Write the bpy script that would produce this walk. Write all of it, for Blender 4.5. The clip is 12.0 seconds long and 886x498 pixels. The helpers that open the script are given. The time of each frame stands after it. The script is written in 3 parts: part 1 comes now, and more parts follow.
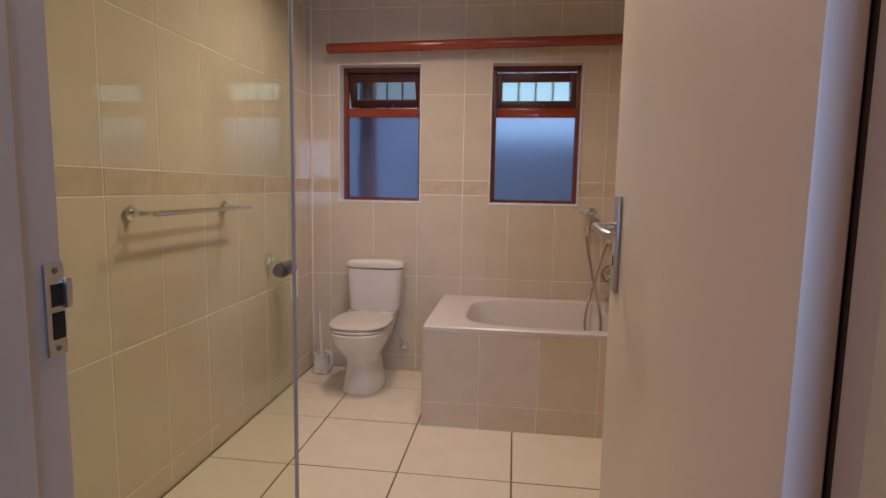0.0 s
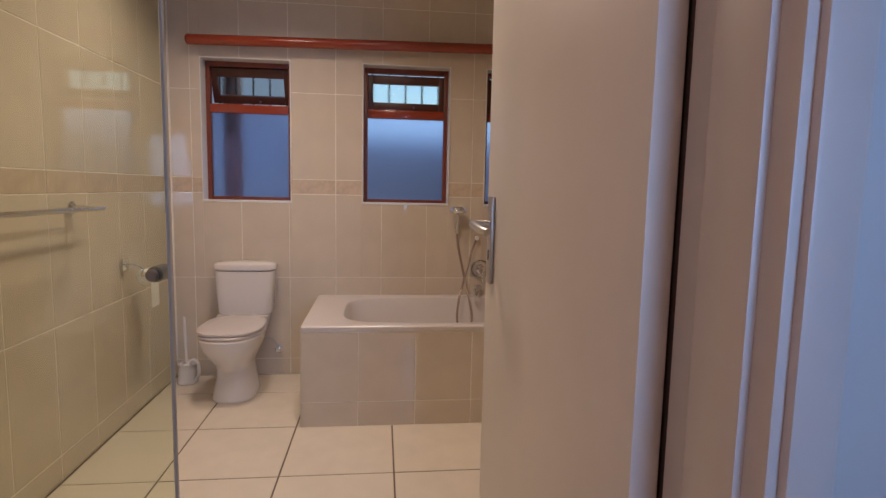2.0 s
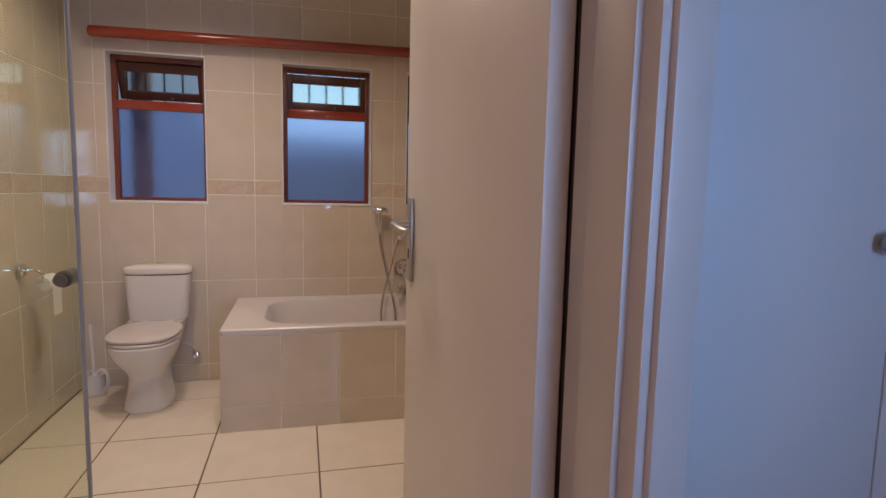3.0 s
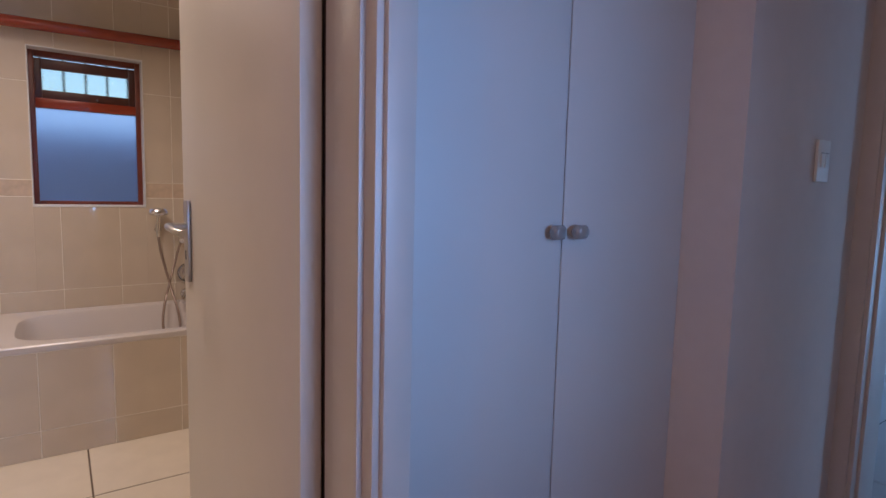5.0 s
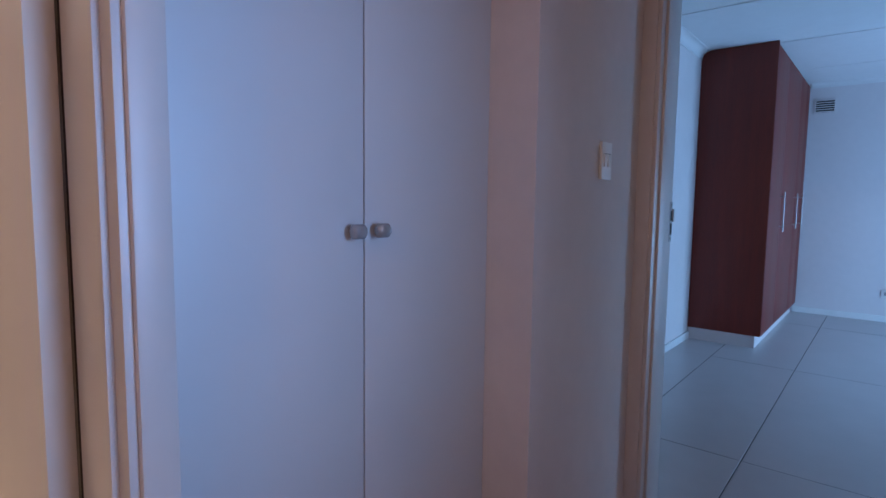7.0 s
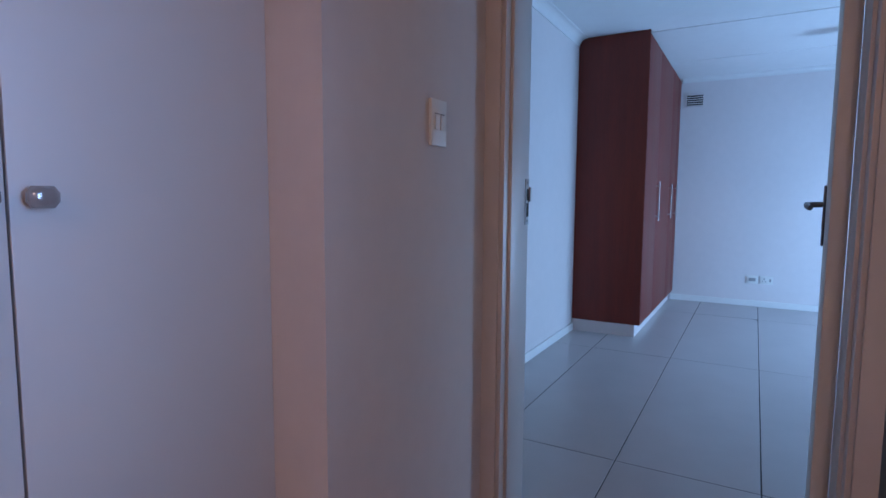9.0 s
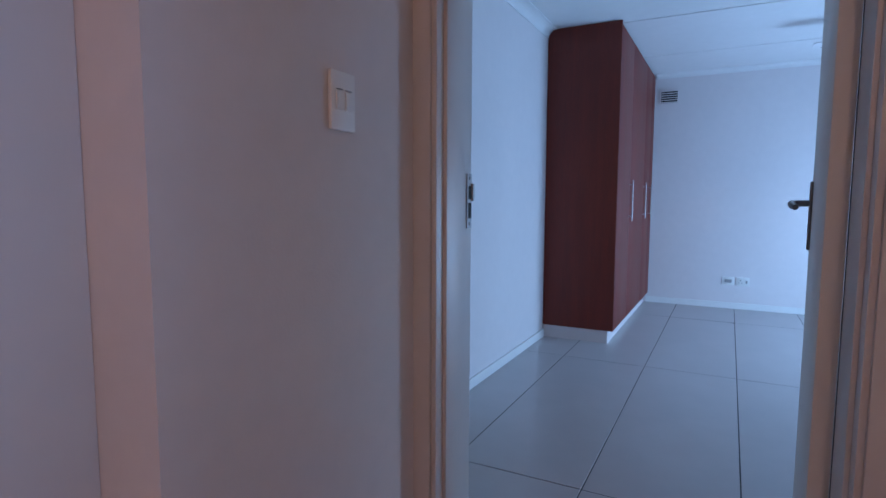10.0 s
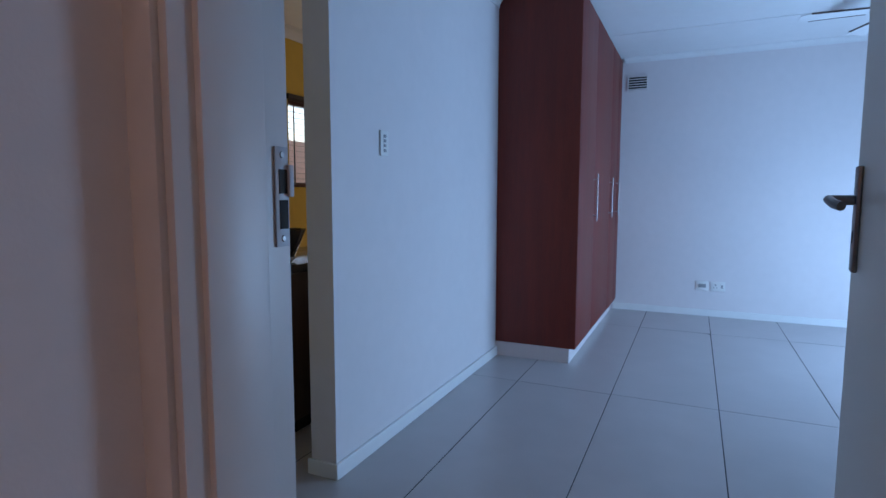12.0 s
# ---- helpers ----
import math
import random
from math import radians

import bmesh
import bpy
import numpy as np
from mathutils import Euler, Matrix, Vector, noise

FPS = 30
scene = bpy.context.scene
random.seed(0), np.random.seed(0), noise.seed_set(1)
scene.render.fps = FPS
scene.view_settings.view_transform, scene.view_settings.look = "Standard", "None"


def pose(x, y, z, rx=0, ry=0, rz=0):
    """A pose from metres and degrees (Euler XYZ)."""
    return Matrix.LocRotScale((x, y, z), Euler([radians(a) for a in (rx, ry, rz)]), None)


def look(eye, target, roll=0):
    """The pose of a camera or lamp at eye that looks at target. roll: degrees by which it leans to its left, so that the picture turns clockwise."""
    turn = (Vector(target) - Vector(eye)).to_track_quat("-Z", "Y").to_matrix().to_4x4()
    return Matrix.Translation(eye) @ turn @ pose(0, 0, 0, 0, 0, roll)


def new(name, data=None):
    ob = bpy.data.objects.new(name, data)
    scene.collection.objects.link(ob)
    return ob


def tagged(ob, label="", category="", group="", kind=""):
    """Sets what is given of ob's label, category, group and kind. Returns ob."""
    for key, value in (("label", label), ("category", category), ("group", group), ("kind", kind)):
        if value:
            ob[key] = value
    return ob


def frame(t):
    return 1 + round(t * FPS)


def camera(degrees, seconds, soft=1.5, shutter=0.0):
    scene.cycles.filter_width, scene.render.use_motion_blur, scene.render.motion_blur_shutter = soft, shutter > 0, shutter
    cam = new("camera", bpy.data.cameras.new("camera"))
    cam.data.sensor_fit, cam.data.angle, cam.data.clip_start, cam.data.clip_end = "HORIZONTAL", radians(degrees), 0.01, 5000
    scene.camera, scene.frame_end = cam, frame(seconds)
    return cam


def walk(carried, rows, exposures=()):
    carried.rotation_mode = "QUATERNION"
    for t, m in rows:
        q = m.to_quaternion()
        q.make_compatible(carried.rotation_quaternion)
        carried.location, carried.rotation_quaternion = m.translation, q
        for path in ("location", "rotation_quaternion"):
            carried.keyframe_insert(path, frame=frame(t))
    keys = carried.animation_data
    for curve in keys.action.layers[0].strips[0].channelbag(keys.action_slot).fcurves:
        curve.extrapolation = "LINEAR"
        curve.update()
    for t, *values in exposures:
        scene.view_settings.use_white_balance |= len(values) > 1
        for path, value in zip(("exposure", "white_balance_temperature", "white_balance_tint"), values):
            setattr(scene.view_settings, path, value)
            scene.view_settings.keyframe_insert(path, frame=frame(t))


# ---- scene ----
cam = camera(78.0, 12.0)
PATH = [
    (0, (-0.116, 0.056, 1.246), (-0.37, 2.027, 1.022), 1.0),
    (0.5, (-0.139, 0.051, 1.247), (-0.289, 2.033, 1.024), 1.0),
    (1, (-0.149, 0.024, 1.25), (-0.185, 2.011, 1.026), 0.9),
    (1.5, (-0.164, 0.009, 1.249), (-0.071, 1.995, 1.028), 1.2),
    (2, (-0.158, -0.014, 1.249), (0.067, 1.962, 1.031), 1.2),
    (2.5, (-0.158, -0.041, 1.251), (0.194, 1.916, 1.036), 1.3),
    (4.5, (-0.168, -0.227, 1.266), (0.825, 1.497, 1.06), 1.2),
    (5, (-0.166, -0.262, 1.266), (0.979, 1.365, 1.067), 1.4),
    (5.5, (-0.155, -0.288, 1.268), (1.108, 1.25, 1.069), 1.2),
    (6, (-0.134, -0.308, 1.263), (1.235, 1.137, 1.069), 1.2),
    (6.5, (-0.105, -0.314, 1.267), (1.355, 1.04, 1.078), 0.8),
    (7, (-0.064, -0.303, 1.261), (1.477, 0.959, 1.078), 0.7),
    (7.5, (-0.003, -0.298, 1.248), (1.604, 0.878, 1.065), 0.5),
    (9.5, (0.528, -0.312, 1.189), (2.28, 0.635, 1.005), 0.3),
    (10, (0.686, -0.299, 1.191), (2.452, 0.623, 1.008), 0.2),
    (10.5, (0.835, -0.282, 1.191), (2.616, 0.61, 1.005), 0.4),
    (11, (1.029, -0.255, 1.174), (2.824, 0.606, 0.988), 0.4),
    (11.5, (1.23, -0.238, 1.156), (3.036, 0.602, 0.973), 0.5),
    (12, (1.413, -0.225, 1.186), (3.222, 0.606, 0.995), 0.1),
]
walk(cam, [(t, look(e, g, r)) for t, e, g, r in PATH], [(0, 0.03, 6500, 10), (2.7, 0.03, 6400, 10), (4.5, 0.06, 6150, 12), (6.0, 0.2, 6150, 12), (7.5, 0.36, 6200, 12), (9.5, 0.5, 6650, 16), (11.0, 0.45, 6750, 16), (12, 0.35, 6800, 16)])
H = 2.60
SKY = 0.19
DAY_C = (0.28, 0.57, 1.0)
PASS_C = (0.28, 0.52, 1.0)
BATH_C = (1.0, 0.79, 0.65)
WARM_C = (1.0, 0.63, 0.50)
BATH_AT = ((-0.80, 2.70, 146, 8.2), (-0.28, 2.05, 158, 10.0))
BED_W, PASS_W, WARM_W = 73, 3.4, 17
BATH_DOOR = 93.4
GLASS_X, GLASS_Y = -0.70, 1.44
CUP_Y = 0.545
ADDED_BULB = (-1.90, -0.70)

# ---- light ----
world = bpy.data.worlds.new("world")
scene.world = world
world.use_nodes = True
wn, wl = world.node_tree.nodes, world.node_tree.links
sky = wn.new("ShaderNodeTexSky")
sky.sky_type = "NISHITA"
sky.sun_disc = False
sky.sun_elevation, sky.sun_rotation = radians(38), radians(90)
wn["Background"].inputs["Strength"].default_value = SKY
wl.new(sky.outputs[0], wn["Background"].inputs["Color"])


def lamp(name, kind, m, power, color, **more):
    d = bpy.data.lights.new(name, kind)
    d.energy, d.color = power, color
    if kind == "AREA":
        d.shape, d.size, d.size_y, d.spread = "RECTANGLE", more["size"], more["size_y"], radians(more.get("spread", 180))
    if kind == "SUN":
        d.angle = radians(more["angle"])
    if kind == "POINT":
        d.shadow_soft_size = more["soft"]
    ob = new(name, d)
    ob.matrix_world = m
    return ob


lamp("sun", "SUN", look((0, 0, 9), (-6.0, 0.25, 4.3)), 0.6, (1.0, 0.93, 0.85), angle=12)
for lx, ly, spread, power in BATH_AT:
    lamp("bathroom_downlight", "AREA", pose(lx, ly, H - 0.075), power, BATH_C, size=0.16, size_y=0.16, spread=spread)
# Unseen warm fill, added to light the passage from the west.
lamp("passage_warm_fill", "POINT", pose(*ADDED_BULB, H - 0.16), WARM_W, WARM_C, soft=0.06)
lamp("bedroom_daylight", "AREA", look((5.75, -2.64, 0.72), (5.75, 0, 0.62)), BED_W, DAY_C, size=1.4, size_y=1.5)
# Added blue lamp out of view, aimed at the bathroom door side and cupboard.
lamp("passage_day_fill", "AREA", look((0.50, -1.74, 1.45), (0.15, 0.44, 1.35)), PASS_W, PASS_C, size=0.60, size_y=1.05, spread=60)

# Added fill, room side of the blind, hidden; brightens the yellow kitchen.
lamp("kitchen_day_fill", "AREA", look((5.75, 2.70, 1.61), (5.2, 1.3, 1.3)), 7, (1.0, 0.95, 0.88), size=0.42, size_y=0.6)


# ---- materials ----
def material(name, color, rough=0.5, metal=0.0, vary=0.08, grain=6.0, bump=0.0, bump_scale=60.0, spread=0.0, stretch=(1, 1, 1), coat=0.0, ior=1.5, blotch=0.5):
    m = bpy.data.materials.new(name)
    m.use_nodes = True
    n, l = m.node_tree.nodes, m.node_tree.links
    b = n["Principled BSDF"]
    b.inputs["Roughness"].default_value, b.inputs["Metallic"].default_value = rough, metal
    b.inputs["Coat Weight"].default_value = coat
    b.inputs["IOR"].default_value = ior
    co = n.new("ShaderNodeTexCoord")
    mp = n.new("ShaderNodeMapping")
    mp.inputs["Scale"].default_value = stretch
    l.new(co.outputs["Object"], mp.inputs[0])
    big, fine = n.new("ShaderNodeTexNoise"), n.new("ShaderNodeTexNoise")
    big.inputs["Scale"].default_value, fine.inputs["Scale"].default_value = blotch * 3, grain
    big.inputs["Detail"].default_value, fine.inputs["Detail"].default_value = 3, 8
    for t in (big, fine):
        l.new(mp.outputs[0], t.inputs["Vector"])
    add = n.new("ShaderNodeMath")
    add.operation = "ADD"
    l.new(big.outputs["Fac"], add.inputs[0])
    l.new(fine.outputs["Fac"], add.inputs[1])
    info = n.new("ShaderNodeObjectInfo")
    mul = n.new("ShaderNodeMath")
    mul.operation, mul.inputs[1].default_value = "MULTIPLY_ADD", spread
    l.new(info.outputs["Random"], mul.inputs[0])
    l.new(add.outputs[0], mul.inputs[2])
    ramp = n.new("ShaderNodeMapRange")
    ramp.inputs["From Min"].default_value, ramp.inputs["From Max"].default_value = 0.6, 1.4 + spread
    l.new(mul.outputs[0], ramp.inputs["Value"])
    mix = n.new("ShaderNodeMix")
    mix.data_type = "RGBA"
    c = Vector(color)
    mix.inputs["A"].default_value = (*(c * (1 - vary)), 1)
    mix.inputs["B"].default_value = (*[min(1, v) for v in c * (1 + vary)], 1)
    l.new(ramp.outputs[0], mix.inputs["Factor"])
    l.new(mix.outputs["Result"], b.inputs["Base Color"])
    rr = n.new("ShaderNodeMapRange")
    rr.inputs["To Min"].default_value, rr.inputs["To Max"].default_value = rough * 0.85, min(1, rough * 1.15)
    l.new(fine.outputs["Fac"], rr.inputs["Value"])
    l.new(rr.outputs[0], b.inputs["Roughness"])
    if bump:
        tex, bp = n.new("ShaderNodeTexNoise"), n.new("ShaderNodeBump")
        tex.inputs["Scale"].default_value, tex.inputs["Detail"].default_value = bump_scale, 4
        bp.inputs["Strength"].default_value, bp.inputs["Distance"].default_value = bump, 0.002
        l.new(mp.outputs[0], tex.inputs["Vector"])
        l.new(tex.outputs["Fac"], bp.inputs["Height"])
        l.new(bp.outputs[0], b.inputs["Normal"])
    return m


def glass(name, color, rough, ior=1.45, bump=0.0, bump_scale=80):
    m = bpy.data.materials.new(name)
    m.use_nodes = True
    n, l = m.node_tree.nodes, m.node_tree.links
    b = n["Principled BSDF"]
    b.inputs["Base Color"].default_value = (*color, 1)
    b.inputs["Roughness"].default_value, b.inputs["IOR"].default_value = rough, ior
    b.inputs["Transmission Weight"].default_value = 1
    if bump:
        tex, bp = n.new("ShaderNodeTexNoise"), n.new("ShaderNodeBump")
        tex.inputs["Scale"].default_value = bump_scale
        bp.inputs["Strength"].default_value, bp.inputs["Distance"].default_value = bump, 0.003
        l.new(tex.outputs["Fac"], bp.inputs["Height"])
        l.new(bp.outputs[0], b.inputs["Normal"])
    return m


PAINT = material("white_wall_paint", (0.70, 0.645, 0.635), 0.75, vary=0.04, grain=18, bump=0.15, bump_scale=140)
BED_PAINT = material("bedroom_wall_paint", (0.75, 0.70, 0.70), 0.7, vary=0.03, grain=14, bump=0.15, bump_scale=140)
YELLOW = material("yellow_wall_paint", (0.70, 0.46, 0.08), 0.7, vary=0.05, grain=14, bump=0.1)
CEIL = material("ceiling_board_paint", (0.78, 0.78, 0.78), 0.85, vary=0.03, grain=10)
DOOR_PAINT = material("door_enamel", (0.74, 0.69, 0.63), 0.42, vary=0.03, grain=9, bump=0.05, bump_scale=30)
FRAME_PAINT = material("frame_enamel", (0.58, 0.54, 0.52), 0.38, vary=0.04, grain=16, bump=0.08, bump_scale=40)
TRIM_PAINT = material("skirting_enamel", (0.80, 0.80, 0.79), 0.4, vary=0.03, grain=12)
CUPBOARD_PAINT = material("cupboard_enamel", (0.64, 0.63, 0.64), 0.42, vary=0.03, grain=5, bump=0.05, bump_scale=18)
WALL_TILE = material("cream_wall_tile", (0.66, 0.57, 0.46), 0.05, vary=0.06, grain=7, spread=0.25, blotch=1.5, coat=0.3, ior=1.58)
DADO_TILE = material("mottled_dado_tile", (0.60, 0.48, 0.36), 0.2, vary=0.16, grain=38, spread=0.3, blotch=6)
WALL_GROUT = material("light_grout", (0.84, 0.79, 0.70), 0.8, vary=0.1, grain=40)
FLOOR_TILE = material("cream_floor_tile", (0.80, 0.72, 0.60), 0.22, vary=0.05, grain=9, spread=0.2, blotch=1.5)
FLOOR_GROUT = material("dark_grout", (0.16, 0.12, 0.09), 0.9, vary=0.25, grain=30)
GREY_TILE = material("grey_porcelain_tile", (0.49, 0.455, 0.455), 0.32, vary=0.07, grain=5.0, spread=0.15, blotch=0.7)
GREY_GROUT = material("charcoal_grout", (0.07, 0.07, 0.075), 0.9, vary=0.2, grain=30)
PORCELAIN = material("white_porcelain", (0.78, 0.74, 0.70), 0.1, vary=0.015, grain=3, coat=0.3)
ACRYLIC = material("white_bath_acrylic", (0.70, 0.65, 0.63), 0.30, vary=0.02, grain=4)
PLASTIC = material("white_plastic", (0.80, 0.79, 0.77), 0.35, vary=0.02, grain=10)
SEAT_PLASTIC = material("seat_plastic", (0.66, 0.60, 0.57), 0.3, vary=0.02, grain=10)
GREY_PLASTIC = material("grey_plastic", (0.35, 0.35, 0.36), 0.4, vary=0.03, grain=10)
CHROME = material("chrome", (0.80, 0.80, 0.80), 0.09, 1.0, vary=0.03, grain=20)
SATIN = material("satin_steel", (0.55, 0.53, 0.50), 0.33, 1.0, vary=0.06, grain=60, stretch=(1, 1, 0.1))
DULL = material("dull_zinc", (0.38, 0.38, 0.40), 0.5, 0.2, vary=0.08, grain=50)
BRONZE = material("dark_pewter", (0.20, 0.19, 0.19), 0.36, 0.85, vary=0.12, grain=50)
BLACK = material("black_recess", (0.015, 0.015, 0.015), 0.8, vary=0.1)
# Shade of the door hinge gaps, as a colour.
GAP_SHADE = material("dark_shadow_gap", (0.05, 0.032, 0.025), 0.8, vary=0.2, grain=30)
WIN_WOOD = material("mahogany_frame", (0.085, 0.026, 0.017), 0.36, vary=0.3, grain=22, stretch=(6, 6, 1), bump=0.15, bump_scale=20)
FRAME_WOOD = material("red_brown_frame", (0.19, 0.045, 0.025), 0.34, vary=0.3, grain=22, stretch=(6, 6, 1), bump=0.15, bump_scale=20)
ROD_WOOD = material("red_stained_pole", (0.31, 0.045, 0.018), 0.22, vary=0.22, grain=20, stretch=(0.6, 8, 8), coat=0.4)
WARD_WOOD = material("cherry_veneer", (0.17, 0.019, 0.008), 0.5, vary=0.22, grain=14, stretch=(9, 9, 0.7), bump=0.05, bump_scale=40)
CLEAR = glass("shower_glass", (0.84, 0.89, 0.76), 0.0)
FROST = glass("frosted_glass", (0.49, 0.63, 0.97), 0.45, 1.25, bump=0.4)
RIPPLE = glass("ripple_glass", (0.80, 0.97, 1.0), 0.05, 1.3, bump=0.5, bump_scale=60)
CLEAR_PANE = glass("clear_window_glass", (0.96, 0.98, 0.97), 0.0)
PIPE_PAINT = material("brown_pipe_paint", (0.16, 0.075, 0.07), 0.5, vary=0.2, grain=12)
HOSE_METAL = material("ribbed_hose", (0.34, 0.26, 0.22), 0.4, 0.6, vary=0.15, grain=120)
BAR_STEEL = material("brushed_bar_steel", (0.40, 0.39, 0.39), 0.3, 0.9, vary=0.1, grain=60, stretch=(1, 1, 0.1))
KNOB_GLASS = material("clear_knob", (0.36, 0.35, 0.36), 0.18, 0.35, vary=0.15, grain=60, coat=0.5)
PAPER = material("tissue_paper", (0.82, 0.80, 0.76), 0.95, vary=0.04, grain=40)
IRON = material("black_iron", (0.03, 0.03, 0.035), 0.6, vary=0.1)
BLIND = material("dark_blind_slat", (0.05, 0.035, 0.03), 0.5, vary=0.1)
STONE = material("dark_counter_stone", (0.03, 0.026, 0.026), 0.15, vary=0.3, grain=60)
CARCASS = material("dark_cabinet_board", (0.07, 0.04, 0.03), 0.4, vary=0.2, grain=12, stretch=(6, 6, 0.6))
EARTH = material("ground_earth", (0.16, 0.14, 0.10), 0.95, vary=0.3, grain=4, blotch=0.2)
OUTER = material("plaster_outside", (0.62, 0.58, 0.57), 0.9, vary=0.1, grain=4)


# ---- mesh helpers ----
def box(bm, x0, x1, y0, y1, z0, z1, bevel=0.0, seg=2):
    m = Matrix.LocRotScale(((x0 + x1) / 2, (y0 + y1) / 2, (z0 + z1) / 2), None, (abs(x1 - x0), abs(y1 - y0), abs(z1 - z0)))
    vs = bmesh.ops.create_cube(bm, size=1, matrix=m)["verts"]
    if bevel:
        es = list({e for v in vs for e in v.link_edges})
        bmesh.ops.bevel(bm, geom=es, offset=bevel, segments=seg, affect="EDGES", profile=0.6)
    return bm


def boxes(*rows, bevel=0.0):
    bm = bmesh.new()
    for r in rows:
        box(bm, *r, bevel=bevel)
    return bm


def ring(cx, cy, a, b, z, e=2.0, n=48):
    out = []
    for i in range(n):
        t = 2 * math.pi * i / n
        c, s = math.cos(t), math.sin(t)
        out.append(Vector((cx + a * math.copysign(abs(c) ** (2 / e), c), cy + b * math.copysign(abs(s) ** (2 / e), s), z)))
    return out


def loft(bm, rings, cap0=True, cap1=True):
    vs = [[bm.verts.new(p) for p in r] for r in rings]
    n = len(vs[0])
    for a, b in zip(vs, vs[1:]):
        for i in range(n):
            bm.faces.new((a[i], a[(i + 1) % n], b[(i + 1) % n], b[i]))
    if cap0:
        bm.faces.new(list(reversed(vs[0])))
    if cap1:
        bm.faces.new(vs[-1])
    bmesh.ops.recalc_face_normals(bm, faces=bm.faces)
    return bm


def rod(bm, a, b, r, n=16, r2=None):
    a, b = Vector(a), Vector(b)
    q = (b - a).to_track_quat("Z", "Y").to_matrix()
    r2 = r if r2 is None else r2
    d = (b - a).normalized()
    e = min(r, r2) * 0.25
    rows = [(a, r - e), (a + d * e, r), (b - d * e, r2), (b, r2 - e)]
    return loft(bm, [[p + q @ Vector((k * math.cos(2 * math.pi * i / n), k * math.sin(2 * math.pi * i / n), 0)) for i in range(n)] for p, k in rows])


def tube(bm, pts, r, n=8, fine=6):
    pts = [Vector(p) for p in pts]
    path = []
    for i in range(len(pts) - 1):
        p0, p1, p2, p3 = pts[max(0, i - 1)], pts[i], pts[i + 1], pts[min(len(pts) - 1, i + 2)]
        for k in range(fine):
            t = k / fine
            path.append(0.5 * (2 * p1 + (p2 - p0) * t + (2 * p0 - 5 * p1 + 4 * p2 - p3) * t * t + (3 * p1 - p0 - 3 * p2 + p3) * t ** 3))
    path.append(pts[-1])
    rings, side = [], Vector((0.3, 0.5, 0.81))
    for i, p in enumerate(path):
        d = (path[min(i + 1, len(path) - 1)] - path[max(i - 1, 0)]).normalized()
        u = d.cross(side).normalized()
        v = d.cross(u)
        rings.append([p + r * (math.cos(2 * math.pi * k / n) * u + math.sin(2 * math.pi * k / n) * v) for k in range(n)])
    return loft(bm, rings)


def part(name, bm, mat, parent=None, label="", smooth=True):
    me = bpy.data.meshes.new(name)
    bm.to_mesh(me)
    bm.free()
    me.materials.append(mat)
    if smooth:
        me.shade_smooth()
        me.set_sharp_from_angle(angle=radians(32))
    ob = new(name, me)
    ob.parent = parent
    if label:
        ob["label"] = label
    return ob


def thing(name, x, y, z, label, category, group="", kind=""):
    ob = new(name)
    ob.empty_display_size = 0.1
    ob.location = (x, y, z)
    return tagged(ob, label, category, group, kind)


def fit_in(root):
    """Parts were meshed in world space: keep them there under their root."""
    bpy.context.view_layer.update()
    for o in root.children_recursive:
        if o.parent == root:
            o.matrix_parent_inverse = root.matrix_basis.inverted()
    return root


def setting(name, bm, mat, label, category):
    return tagged(part(name, bm, mat, smooth=False), label, category, kind="structure")


def pierced(axis, u0, u1, v0, v1, z0, z1, holes):
    """A wall along x ('x') or y ('y'), between v0 and v1 across, with holes (u0, u1, z0, z1) right through."""
    us = sorted({u0, u1, *[h[0] for h in holes], *[h[1] for h in holes]})
    zs = sorted({z0, z1, *[h[2] for h in holes], *[h[3] for h in holes]})
    us, zs = [u for u in us if u0 <= u <= u1], [z for z in zs if z0 <= z <= z1]
    gone = lambda u, z: any(h[0] < u < h[1] and h[2] < z < h[3] for h in holes)
    solid = lambda i, k: 0 <= i < len(us) - 1 and 0 <= k < len(zs) - 1 and not gone((us[i] + us[i + 1]) / 2, (zs[k] + zs[k + 1]) / 2)
    bm = bmesh.new()
    at = (lambda u, v, z: (u, v, z)) if axis == "x" else (lambda u, v, z: (v, u, z))
    quad = lambda *c: bm.faces.new([bm.verts.new(at(*p)) for p in c])
    for i in range(len(us) - 1):
        for k in range(len(zs) - 1):
            if not solid(i, k):
                continue
            a, b, c, d = us[i], us[i + 1], zs[k], zs[k + 1]
            for v in (v0, v1):
                quad((a, v, c), (b, v, c), (b, v, d), (a, v, d))
            for di, u in ((-1, a), (1, b)):
                if not solid(i + di, k):
                    quad((u, v0, c), (u, v1, c), (u, v1, d), (u, v0, d))
            for dk, z in ((-1, c), (1, d)):
                if not solid(i, k + dk):
                    quad((a, v0, z), (b, v0, z), (b, v1, z), (a, v1, z))
    bmesh.ops.remove_doubles(bm, verts=bm.verts, dist=1e-5)
    bmesh.ops.recalc_face_normals(bm, faces=bm.faces)
    return bm


# ---- structure ----
W1, W2, W3 = (-1.285, -0.735), (-0.285, 0.285), (0.52, 1.08)
WZ = (1.15, 2.035)
wins = [(*w, *WZ) for w in (W1, W2, W3)]
wall_back = setting("wall_back", pierced("x", -1.70, 1.35, 3.628, 3.86, -0.1, H, wins), WALL_GROUT, "light grouted bathroom wall behind cream tiles", "wall")
wall_left = setting("wall_left", pierced("y", 0.62, 3.628, -1.70, -1.478, -0.1, H, []), WALL_GROUT, "light grouted bathroom wall behind glossy cream tiles", "wall")
setting("wall_bathroom_right", pierced("y", 1.15, 3.628, 1.15, 1.35, -0.1, H, []), WALL_TILE, "cream bathroom side wall", "wall")
